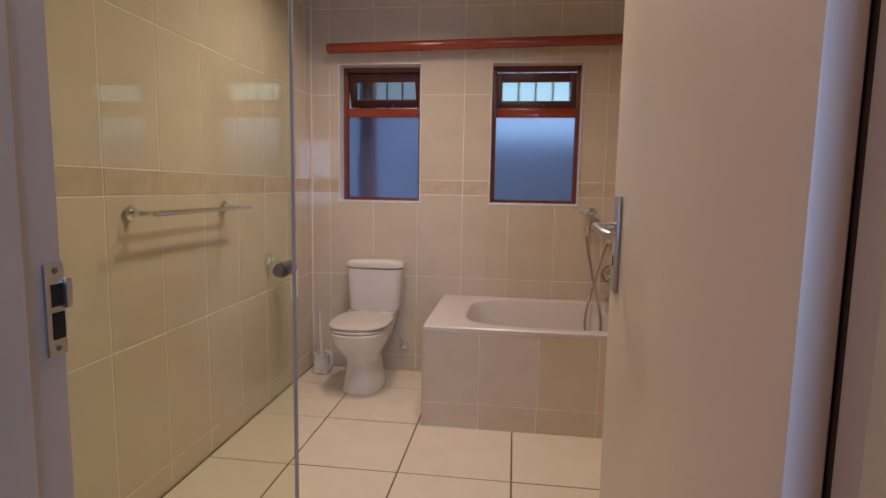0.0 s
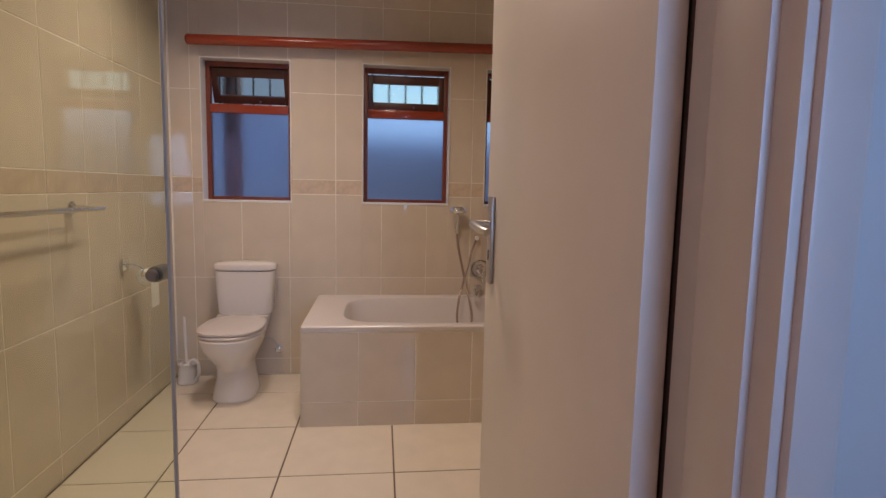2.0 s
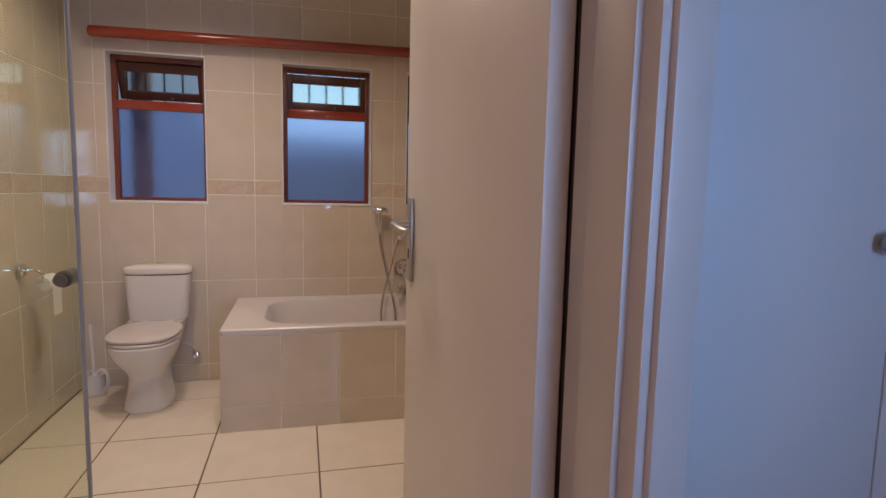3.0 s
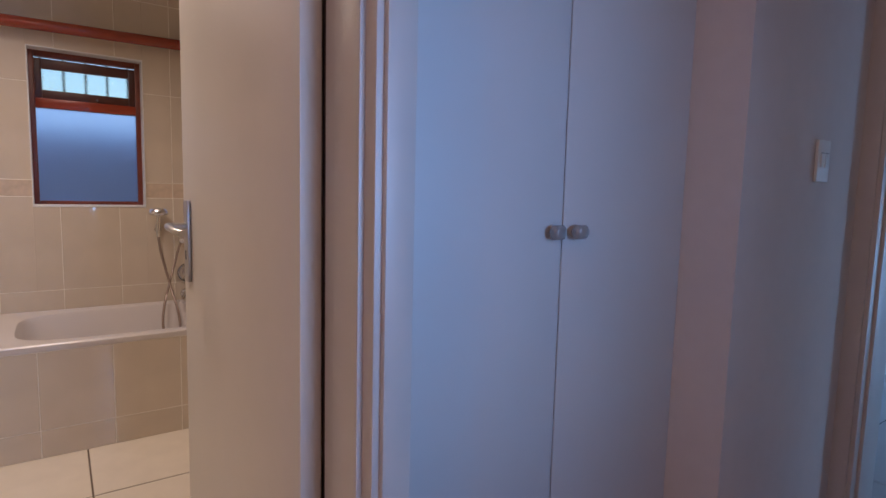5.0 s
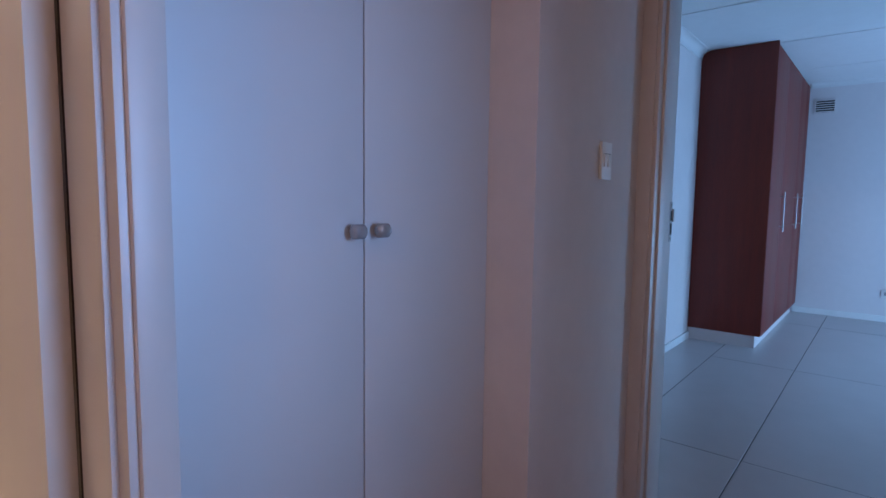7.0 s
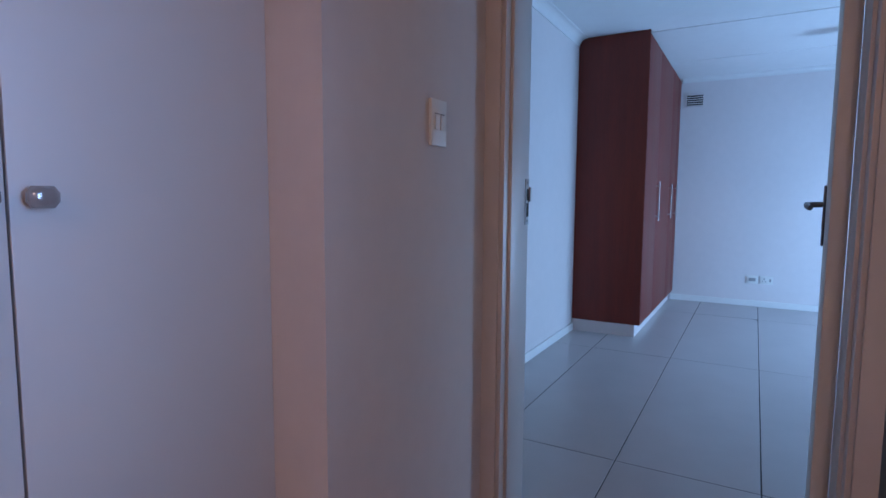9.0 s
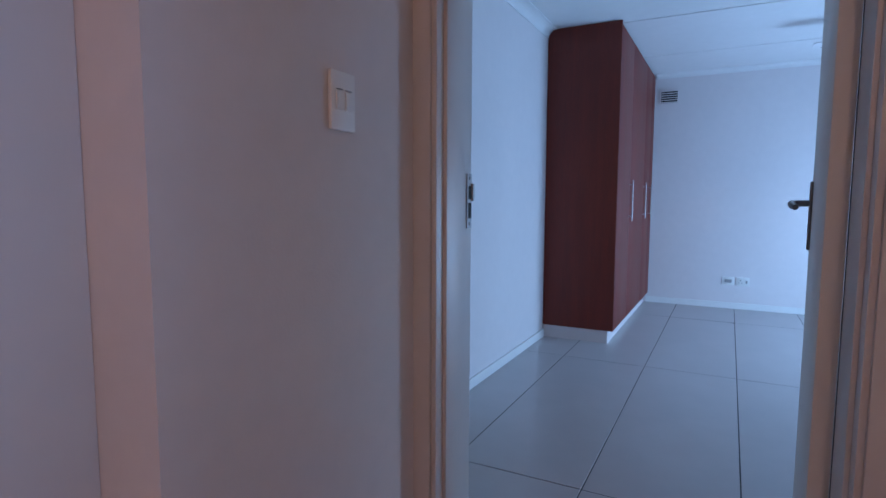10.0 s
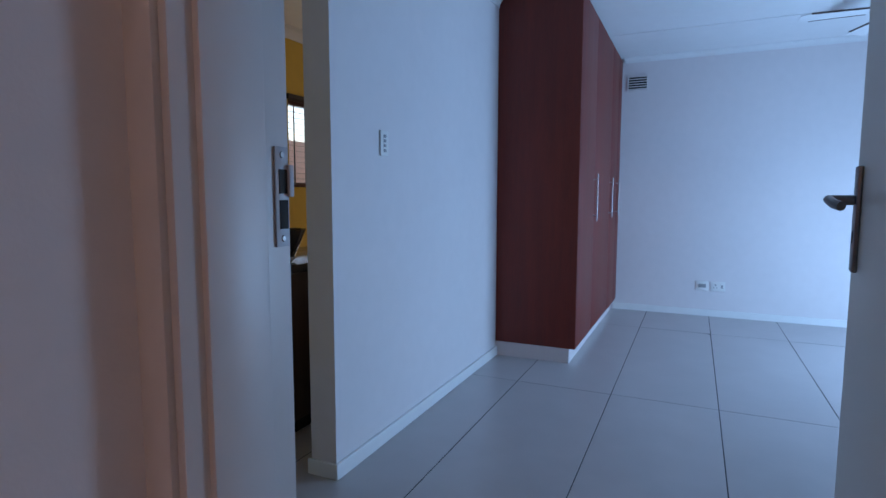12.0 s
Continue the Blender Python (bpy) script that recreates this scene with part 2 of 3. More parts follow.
setting("wall_cupboard_side", boxes((0.262, 0.40, 0.62, 1.25, -0.1, H)), WALL_TILE, "cream wall beside the open bathroom door", "wall")
setting("wall_cupboard_back", boxes((0.40, 1.35, 1.15, 1.25, -0.1, H)), WALL_TILE, "cream wall behind the linen cupboard", "wall")
setting("wall_bathroom_door", pierced("x", -2.90, 0.265, 0.44, 0.62, -0.1, H, [(-0.675, 0.25, -0.1, 2.09)]), PAINT, "off-white plastered passage wall with bathroom doorway", "wall")
setting("wall_switch", boxes((1.160, 2.08, 0.40, 1.15, -0.1, H)), PAINT, "off-white plastered passage wall with a light switch", "wall")
setting("wall_bedroom_door", pierced("y", -2.80, 0.40, 1.872, 2.08, -0.1, H, [(-0.60, 0.40, -0.1, 2.09)]), PAINT, "off-white plastered wall with bedroom doorway", "wall")
# The opening is invented to hold the blue passage lamp.
setting("wall_passage_south", pierced("x", -2.90, 1.872, -1.87, -1.75, -0.1, H, [(0.16, 0.84, 0.90, 2.0)]), PAINT, "off-white plastered passage wall with an unseen, added window opening", "wall")
setting("wall_passage_west", boxes((-3.05, -2.90, -1.87, 0.62, -0.1, H)), PAINT, "off-white plastered passage end wall", "wall")
setting("wall_bedroom_left", boxes((3.229, 7.60, 1.10, 1.228, -0.1, H)), BED_PAINT, "pale plastered bedroom wall beside the wardrobe", "wall")
setting("wall_bedroom_far", boxes((7.413, 7.60, -2.80, 1.10, -0.1, H)), BED_PAINT, "pale plastered bedroom end wall with air vent", "wall")
setting("wall_bedroom_window", pierced("x", 2.08, 7.60, -2.80, -2.65, -0.1, H, [(5.04, 6.46, 0.03, 1.50)]), BED_PAINT, "pale plastered bedroom wall with a wide window opening", "wall")
setting("wall_kitchen_west", boxes((1.90, 2.08, 1.15, 2.95, -0.1, H)), YELLOW, "yellow painted kitchen side wall", "wall")
setting("wall_kitchen_north", pierced("x", 1.90, 7.60, 2.75, 2.95, -0.1, H, [(4.93, 6.0, 1.26, 1.97)]), YELLOW, "yellow painted kitchen wall with a window", "wall")
setting("wall_kitchen_east", boxes((7.40, 7.60, 1.228, 2.75, -0.1, H)), YELLOW, "yellow painted kitchen end wall", "wall")
setting("ceiling_bathroom", boxes((-1.70, 1.35, 0.62, 3.86, H, H + 0.1)), CEIL, "white painted bathroom ceiling", "ceiling")
setting("ceiling_passage", boxes((-3.05, 2.08, -1.87, 0.62, H, H + 0.1), (0.262, 2.08, 0.62, 1.25, H, H + 0.1)), CEIL, "white painted passage ceiling", "ceiling")
bed_ceiling = bmesh.new()
box(bed_ceiling, 2.08, 7.60, -2.80, 1.228, H - 0.01, H + 0.09)
for sx in (2.95, 4.15, 5.35, 6.55):
    box(bed_ceiling, sx - 0.022, sx + 0.022, -2.65, 1.10, H - 0.016, H - 0.009, bevel=0.002, seg=1)
setting("ceiling_bedroom", bed_ceiling, CEIL, "white board ceiling with flat cover strips", "ceiling")
setting("ceiling_kitchen", boxes((1.90, 7.60, 1.228, 2.95, 2.50, 2.60)), CEIL, "white painted kitchen ceiling", "ceiling")
floor_bath = setting("floor_bathroom", boxes((-1.70, 1.35, 0.50, 3.86, -0.10, -0.002)), FLOOR_GROUT, "dark grout bed of the bathroom floor", "floor")
floor_bed = setting("floor_bedroom", boxes((1.97, 7.60, -2.80, 2.95, -0.10, -0.0015)), GREY_GROUT, "charcoal grout bed of the bedroom floor", "floor")
floor_pass = setting("floor_passage", boxes((-3.05, 1.97, -1.87, 0.50, -0.10, -0.0015), (0.262, 1.16, 0.50, 1.15, -0.10, -0.0015)), GREY_GROUT, "charcoal grout bed of the passage floor", "floor")
setting("ground", boxes((-400, 400, -400, 400, -0.6, -0.30)), EARTH, "bare earth around the house", "ground")
# Invented wall: blocks the sky so window_1 looks darker than window_2.
setting("outbuilding_wall", pierced("x", -5.0, -0.90, 5.0, 5.2, -0.3, 2.3, []), material("pale_plaster", (0.72, 0.70, 0.72), 0.9, vary=0.10, grain=4), "pale plastered wall added outside to hide the sky from the window", "outbuilding")
setting("garden_wall", pierced("x", -4, 3.5, 5.4, 5.6, -0.3, 1.72, []), OUTER, "plastered boundary wall outside the bathroom", "garden wall")


def cornice(name, p, q, inward, z, size=0.075):
    """A cove between wall and ceiling, from p to q."""
    bm = bmesh.new()
    p, q, i = Vector((*p, z)), Vector((*q, z)), Vector((*inward, 0))
    prof = [(0, 0), (0, -size), (0.008, -size)] + [(0.008 + (size - 0.012) * (1 - math.cos(a)), -size + (size - 0.008) * math.sin(a)) for a in [radians(15 * k) for k in range(1, 7)]] + [(size, -0.006), (size, 0)]
    loft(bm, [[e + i * a + Vector((0, 0, b)) for a, b in prof] for e in (p, q)])
    return setting(name, bm, CEIL, "white coved plaster cornice", "cornice")


cornice("trim_cornice_left", (3.229, 1.10), (5.238, 1.10), (0, -1), H - 0.01)
cornice("trim_cornice_far", (7.413, 0.49), (7.413, -2.65), (-1, 0), H - 0.01, 0.05)
cornice("trim_cornice_kitchen", (2.08, 2.75), (7.40, 2.75), (0, -1), 2.50)


def skirting(name, x0, x1, y0, y1):
    bm = bmesh.new()
    box(bm, x0, x1, y0, y1, 0.0, 0.068, bevel=0.005)
    return setting(name, bm, TRIM_PAINT, "white painted skirting board", "skirting")


skirting("baseboard_left", 3.217, 5.30, 1.085, 1.0995)
skirting("baseboard_left_end", 3.214, 3.2285, 1.085, 1.24)
skirting("baseboard_far", 7.398, 7.4125, -2.65, 0.53)
skirting("baseboard_switch", 1.162, 1.860, 0.386, 0.3995)


# ---- door frames and doors ----
def door_frame(name, m, width, depth, label):
    """Local: opening from x = 0 to width, front face y = 0, back y = depth."""
    root = tagged(new(name), label, "door frame", kind="structure")
    root.matrix_world = m
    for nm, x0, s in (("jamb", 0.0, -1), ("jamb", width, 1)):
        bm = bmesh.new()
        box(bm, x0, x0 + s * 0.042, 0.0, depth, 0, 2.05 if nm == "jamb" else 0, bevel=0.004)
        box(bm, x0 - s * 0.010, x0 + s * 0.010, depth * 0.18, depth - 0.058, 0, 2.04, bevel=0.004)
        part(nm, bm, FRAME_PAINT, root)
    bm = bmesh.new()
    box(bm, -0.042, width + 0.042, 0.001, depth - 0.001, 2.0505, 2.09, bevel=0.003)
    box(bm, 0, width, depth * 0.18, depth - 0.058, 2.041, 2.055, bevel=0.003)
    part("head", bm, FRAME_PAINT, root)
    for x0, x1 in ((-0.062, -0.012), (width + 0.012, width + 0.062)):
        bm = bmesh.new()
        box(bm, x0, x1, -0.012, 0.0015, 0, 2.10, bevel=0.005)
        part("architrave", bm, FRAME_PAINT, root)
    return root


def strike_plate(m, label, metal):
    """Local: plate in the y-z plane, facing +x, centred."""
    root = tagged(new("strike_plate"), label, "strike plate", group="door strike plates")
    root.matrix_world = m
    bm = bmesh.new()
    box(bm, 0, 0.003, -0.014, 0.014, -0.062, 0.062, bevel=0.001)
    part("plate", bm, metal, root)
    # No real holes: black blocks on the plate give their shade.
    bm = bmesh.new()
    box(bm, 0.003, 0.004, -0.007, 0.011, 0.004, 0.034)
    box(bm, 0.003, 0.004, -0.007, 0.011, -0.040, -0.004)
    part("latch_hole", bm, BLACK, root, "black patches for the shade in the latch openings")
    bm = bmesh.new()
    box(bm, 0.002, 0.009, 0.010, 0.020, 0.000, 0.040, bevel=0.002)
    part("lip", bm, metal, root)
    for z in (0.052, -0.052):
        bm = bmesh.new()
        rod(bm, (0.002, 0, z), (0.0045, 0, z), 0.0045, 10)
        part("screw", bm, BRONZE, root)
    return root


def door_leaf(name, m, width, side, metal, label, plate_z):
    """Local: hinge edge at x = 0, leaf along +x, seen face at y = 0, body towards y = -side * 0.04."""
    root = tagged(new(name), label, "door", kind="structure")
    root.matrix_world = m
    bm = bmesh.new()
    box(bm, 0.0, width, -0.04 if side > 0 else 0.0, 0.0 if side > 0 else 0.04, 0.008, 2.035, bevel=0.003)
    part("leaf", bm, DOOR_PAINT, root)
    for z in (0.25, 1.80):
        bm = bmesh.new()
        rod(bm, (-0.004, -side * 0.044, z - 0.05), (-0.004, -side * 0.044, z + 0.05), 0.006)
        part("hinge", bm, SATIN, root)
    s = side
    h = part("handle", bmesh_handle(width, s, plate_z, "plate"), metal, root, "long metal back plate")
    part("lever", bmesh_handle(width, s, plate_z, "lever"), metal, h, "curved lever")
    part("keyhole", bmesh_handle(width, s, plate_z, "key"), BLACK, h)
    return root


def bmesh_handle(width, s, z, piece):
    bm = bmesh.new()
    x = width - 0.055
    y = lambda v: s * v
    if piece == "plate":
        box(bm, x - 0.021, x + 0.021, *sorted((y(0.0), y(0.009))), z - 0.115, z + 0.105, bevel=0.003)
    elif piece == "lever":
        rod(bm, (x, y(0.008), z + 0.035), (x, y(0.052), z + 0.035), 0.0105)
        tube(bm, [(x, y(0.050), z + 0.035), (x - 0.02, y(0.056), z + 0.036), (x - 0.06, y(0.058), z + 0.034), (x - 0.105, y(0.055), z + 0.028), (x - 0.125, y(0.046), z + 0.024)], 0.0095, 12)
    else:
        # Black block on the plate in place of the keyhole's shade.
        box(bm, x - 0.004, x + 0.004, *sorted((y(0.0088), y(0.0096))), z - 0.055, z - 0.03, bevel=0.001)
    return bm


frame_bath = door_frame("door_frame_1", pose(-0.633, 0.44, 0), 0.839, 0.18, "off-white enamelled bathroom door frame")
strike_plate(pose(-0.6325, 0.606, 1.100) @ Matrix.Diagonal((1, 0.92, 0.86, 1)), "worn steel strike plate on the bathroom door jamb", SATIN)
door_leaf("door_1", pose(0.164, 0.625, 0, 0, 0, BATH_DOOR), 0.775, 1, SATIN, "off-white flush bathroom door standing open", 1.128)
frame_bed = door_frame("door_frame_2", pose(1.874, 0.340, 0, 0, 0, -90), 0.861, 0.206, "off-white enamelled bedroom door frame")
strike_plate(pose(2.060, 0.3395, 1.185, 0, 0, -90) @ Matrix.Diagonal((1, 1, 1.2, 1)), "worn steel strike plate on the bedroom door jamb", DULL)
door_leaf("door_2", pose(2.062, -0.475, 0, 0, 0, -4.6), 0.80, 1, BRONZE, "off-white flush bedroom door standing open", 1.145)
# Strips added to block light leaking through the hinge gaps and keep them dark.
part("seal_strip", boxes((0.842, 0.893, 0.181, 0.198, 0.0, 2.05), bevel=0.002), GAP_SHADE, frame_bath, "added dark strip that shades the hinge gap")
part("hinge_post", boxes((0.8615, 0.903, 0.2065, 0.228, 0.0, 2.05), bevel=0.002), GAP_SHADE, frame_bed, "added dark strip that shades the hinge gap")


# ---- bathroom windows ----
def window(name, x0, x1, tilt, label):
    z0, z1 = WZ
    root = tagged(new(name), label, "window", kind="structure")
    y0, y1 = 3.715, 3.762
    f = 0.032
    zt = 1.735
    frame = part("window_frame", boxes((x0, x0 + f, y0, y1, z0, z1), (x1 - f, x1, y0, y1, z0, z1), (x0 + f, x1 - f, y0 + .001, y1 - .001, z0, z0 + 0.022), (x0 + f, x1 - f, y0 + .001, y1 - .001, z1 - 0.038, z1), bevel=0.004), FRAME_WOOD, root)
    part("transom", boxes((x0 + f, x1 - f, y0 - 0.008, y1 - .002, zt - 0.028, zt + 0.028), bevel=0.005), ROD_WOOD, frame, "worn reddish transom rail")
    lower = part("pane", boxes((x0 + f, x1 - f, y0 + 0.02, y0 + 0.025, z0 + 0.022, zt - 0.028)), FROST, root, "blue frosted lower pane", smooth=False)
    lower.visible_shadow = False
    a, b, zt2, zb = x0 + f - 0.006, x1 - f + 0.006, z1 - 0.046, zt + 0.026
    hgt = zt2 - zb
    sash = part("sash", boxes((a, a + 0.04, 0, 0.036, -hgt, 0), (b - 0.04, b, 0, 0.036, -hgt, 0), (a + 0.04, b - 0.04, 0.001, 0.035, -0.056, 0), (a + 0.04, b - 0.04, 0.001, 0.035, -hgt, -hgt + 0.052), bevel=0.004), WIN_WOOD, root, "hinged upper sash")
    pane = part("sash_pane", boxes((a + 0.04, b - 0.04, 0.016, 0.020, -hgt + 0.052, -0.056)), RIPPLE, sash, "rippled clear pane", smooth=False)
    pane.visible_shadow = False
    latch = bmesh.new()
    rod(latch, ((a + b) / 2 + 0.05, 0.0, -hgt + 0.02), ((a + b) / 2 + 0.05, -0.022, -hgt + 0.02), 0.007, 10)
    part("catch", latch, BRONZE, sash)
    sash.matrix_world = pose(0, y0 + 0.014, zt2, tilt, 0, 0)
    for o in sash.children:
        o.matrix_parent_inverse = Matrix()
    part("window_sill", boxes((x0, x1, 3.622, y0, z0 - 0.012, z0 + 0.002), bevel=0.003), TRIM_PAINT, root, "white painted sill")
    rv = bmesh.new()
    box(rv, x0, x0 + 0.006, 3.619, y0, z0 + 0.002, z1)
    box(rv, x1 - 0.006, x1, 3.619, y0, z0 + 0.002, z1)
    box(rv, x0 + 0.006, x1 - 0.006, 3.619, y0, z1 - 0.006, z1)
    part("reveal", rv, TRIM_PAINT, root, "white painted reveal", smooth=False)
    n = 5
    for i in range(n):
        bx = x0 + 0.06 + (x1 - x0 - 0.12) * i / (n - 1)
        bm = bmesh.new()
        rod(bm, (bx, 3.835, zt + 0.01), (bx, 3.835, z1 - 0.006), 0.006, 8)
        part("burglar_bar", bm, IRON, root, "black burglar bar")
    return root


window("window_1", *W1, 24, "mahogany bathroom window with top sash open")
window("window_2", *W2, 1, "mahogany bathroom window with frosted lower pane")
window("window_3", *W3, 2, "mahogany bathroom window mostly behind the door")

pipe = thing("downpipe", -1.175, 3.95, -0.3, "dark downpipe outside the frosted window", "downpipe")
bm = bmesh.new()
rod(bm, (-1.175, 3.95, -0.3), (-1.175, 3.95, 2.9), 0.065)
part("pipe", bm, PIPE_PAINT, pipe)
bm = bmesh.new()
box(bm, -1.235, -1.115, 3.858, 3.95, 2.2, 2.23, bevel=0.004)
part("bracket", bm, IRON, pipe)
fit_in(pipe)

# ---- bathroom things ----
pole = thing("curtain_pole", -0.2, 3.545, 2.13, "red stained wooden curtain pole above the windows", "curtain pole")
bm = bmesh.new()
rod(bm, (-1.335, 3.545, 2.114), (1.10, 3.545, 2.152), 0.031, 28)
part("pole", bm, ROD_WOOD, pole)
for bx in (-1.05, 0.95):
    bm = bmesh.new()
    rod(bm, (bx, 3.560, 2.132), (bx, 3.622, 2.132), 0.013)
    part("bracket", bm, ROD_WOOD, pole)
fit_in(pole)

bath = thing("bathtub", 0.28, 3.2, 0, "white acrylic bathtub set in a tiled surround", "bathtub")
bm = bmesh.new()
bx, by = 0.285, 3.196
rings = [ring(bx, by, 0.848, 0.419, 0.505, 60, 96), ring(bx, by, 0.851, 0.422, 0.512, 60, 96), ring(bx, by, 0.851, 0.422, 0.531, 60, 96), ring(bx, by, 0.845, 0.416, 0.538, 50, 96),
         ring(bx + 0.05, by + 0.003, 0.716, 0.360, 0.537, 4.5, 96), ring(bx + 0.05, by + 0.003, 0.703, 0.348, 0.531, 4.4, 96), ring(bx + 0.05, by + 0.003, 0.690, 0.336, 0.505, 4.3, 96), ring(bx + 0.05, by + 0.003, 0.650, 0.300, 0.30, 4, 96), ring(bx + 0.05, by + 0.003, 0.60, 0.235, 0.17, 4.5, 96), ring(bx + 0.05, by + 0.003, 0.52, 0.18, 0.14, 4, 96)]
loft(bm, rings, cap0=False)
tub = part("tub", bm, ACRYLIC, bath)
bm = bmesh.new()
rod(bm, (0.80, 3.21, 0.139), (0.80, 3.21, 0.144), 0.028, 20)
part("drain", bm, CHROME, tub)
fit_in(bath)
surround = setting("bath_surround", boxes((-0.562, 1.15, 2.778, 2.86, -0.006, 0.505), (-0.562, -0.48, 2.86, 3.628, -0.006, 0.505)), WALL_GROUT, "tiled masonry surround of the bathtub", "bath surround")

toilet = thing("toilet", -1.0, 3.35, 0, "white close-coupled porcelain toilet with lid down", "toilet")
tx = -1.005
bm = bmesh.new()
prof = [(0.000, 3.300, 0.124, 0.186), (0.012, 3.300, 0.128, 0.190), (0.05, 3.302, 0.120, 0.182), (0.12, 3.306, 0.105, 0.168), (0.18, 3.304, 0.100, 0.165), (0.22, 3.292, 0.108, 0.178), (0.27, 3.270, 0.138, 0.208), (0.32, 3.252, 0.163, 0.230), (0.36, 3.242, 0.174, 0.238), (0.385, 3.240, 0.177, 0.240), (0.395, 3.240, 0.172, 0.235)]
loft(bm, [ring(tx - 0.012, cy, a, b, z, 2.5) for z, cy, a, b in prof])
bowl = part("bowl", bm, PORCELAIN, toilet)
bm = bmesh.new()
loft(bm, [ring(tx - 0.006, 3.49, a, 0.115, z, 5) for a, z in ((0.11, 0.28), (0.15, 0.40), (0.156, 0.441))])
part("shelf", bm, PORCELAIN, bowl)
bm = bmesh.new()
loft(bm, [ring(tx - 0.012, 3.236, a, b, z, 2.3) for a, b, z in ((0.170, 0.222, 0.395), (0.180, 0.234, 0.399), (0.182, 0.236, 0.408), (0.176, 0.230, 0.414))])
part("seat", bm, SEAT_PLASTIC, toilet)
bm = bmesh.new()
loft(bm, [ring(tx - 0.012, 3.243, a, b, z, 2.7) for a, b, z in ((0.170, 0.222, 0.4165), (0.179, 0.232, 0.421), (0.180, 0.233, 0.432), (0.168, 0.220, 0.440), (0.11, 0.15, 0.444))])
part("seat_lid", bm, SEAT_PLASTIC, toilet, "closed white seat lid")
for s in (-0.07, 0.07):
    bm = bmesh.new()
    rod(bm, (tx + s - 0.02, 3.452, 0.432), (tx + s + 0.02, 3.452, 0.432), 0.012)
    part("lid_hinge", bm, PLASTIC, toilet)
bm = bmesh.new()
loft(bm, [ring(tx, 3.530, a, b, z, 6) for a, b, z in ((0.150, 0.078, 0.442), (0.160, 0.083, 0.452), (0.172, 0.087, 0.60), (0.179, 0.088, 0.716))])
cistern = part("cistern", bm, PORCELAIN, toilet)
bm = bmesh.new()
loft(bm, [ring(tx, 3.526, a, b, z, 3.4) for a, b, z in ((0.180, 0.086, 0.722), (0.188, 0.092, 0.727), (0.191, 0.094, 0.744), (0.186, 0.091, 0.757), (0.168, 0.080, 0.767), (0.125, 0.058, 0.773), (0.06, 0.03, 0.775))])
lid = part("cistern_lid", bm, PORCELAIN, cistern)
bm = bmesh.new()
rod(bm, (tx, 3.526, 0.772), (tx, 3.526, 0.784), 0.022, 20)
part("flush_button", bm, CHROME, cistern, "chrome push button")
fit_in(toilet)

inlet = thing("water_inlet", -0.83, 3.61, 0.17, "chrome stop valve with braided hose on the wall", "stop valve")
bm = bmesh.new()
rod(bm, (-0.825, 3.622, 0.175), (-0.825, 3.60, 0.175), 0.026, 20)
rod(bm, (-0.825, 3.60, 0.175), (-0.825, 3.565, 0.175), 0.012)
valve = part("valve", bm, CHROME, inlet)
bm = bmesh.new()
rod(bm, (-0.825, 3.575, 0.178), (-0.825, 3.575, 0.215), 0.010)
part("tap_head", bm, CHROME, valve)
bm = bmesh.new()
tube(bm, [(-0.825, 3.568, 0.19), (-0.835, 3.56, 0.235), (-0.87, 3.555, 0.265), (-0.905, 3.55, 0.27), (-0.925, 3.545, 0.31), (-0.915, 3.54, 0.38), (-0.91, 3.54, 0.455)], 0.006)
part("hose", bm, SATIN, inlet, "braided steel hose")
fit_in(inlet)

brush = thing("toilet_brush", -1.36, 3.49, 0, "white plastic toilet brush in its holder", "toilet brush")
bm = bmesh.new()
loft(bm, [ring(-1.362, 3.49, a, a, z, 3, 32) for a, z in ((0.052, 0.001), (0.058, 0.006), (0.050, 0.11), (0.056, 0.125), (0.048, 0.125), (0.042, 0.02))])
part("holder", bm, PLASTIC, brush)
bm = bmesh.new()
rod(bm, (-1.368, 3.495, 0.03), (-1.380, 3.500, 0.42), 0.008)
stick = part("handle", bm, PLASTIC, brush)
bm = bmesh.new()
loft(bm, [ring(-1.365, 3.492, a, a, z, 2, 20) for a, z in ((0.02, 0.03), (0.035, 0.05), (0.035, 0.10), (0.015, 0.12))])
part("bristles", bm, PAPER, stick)
bm = bmesh.new()
tube(bm, [(-1.32, 3.47, 0.02), (-1.285, 3.455, 0.06), (-1.29, 3.46, 0.13), (-1.325, 3.475, 0.15), (-1.345, 3.48, 0.12)], 0.010)
part("grip", bm, PLASTIC, brush)
fit_in(brush)

rail = thing("towel_rail", -1.47, 2.15, 1.15, "chrome double towel rail on the tiled wall", "towel rail")
for ry in (1.84, 2.47):
    bm = bmesh.new()
    rod(bm, (-1.470, ry, 1.138), (-1.452, ry, 1.138), 0.028, 22)
    rod(bm, (-1.455, ry, 1.138), (-1.35, ry, 1.134), 0.010)
    part("bracket", bm, CHROME, rail)
for rx, ry0 in ((-1.405, 1.80), (-1.355, 1.80)):
    bm = bmesh.new()
    rod(bm, (rx, ry0, 1.135), (rx, 2.52, 1.135), 0.008)
    part("bar", bm, CHROME, rail)
fit_in(rail)

tp = thing("toilet_roll_holder", -1.45, 2.95, 0.80, "chrome toilet roll holder with a part-used roll", "toilet roll holder")
bm = bmesh.new()
box(bm, -1.470, -1.455, 2.90, 2.96, 0.80, 0.86, bevel=0.004)
tube(bm, [(-1.457, 2.93, 0.83), (-1.41, 2.93, 0.83), (-1.38, 2.93, 0.81), (-1.38, 2.93, 0.775), (-1.38, 2.96, 0.77), (-1.38, 3.05, 0.77)], 0.006)
part("bracket", bm, CHROME, tp)
bm = bmesh.new()
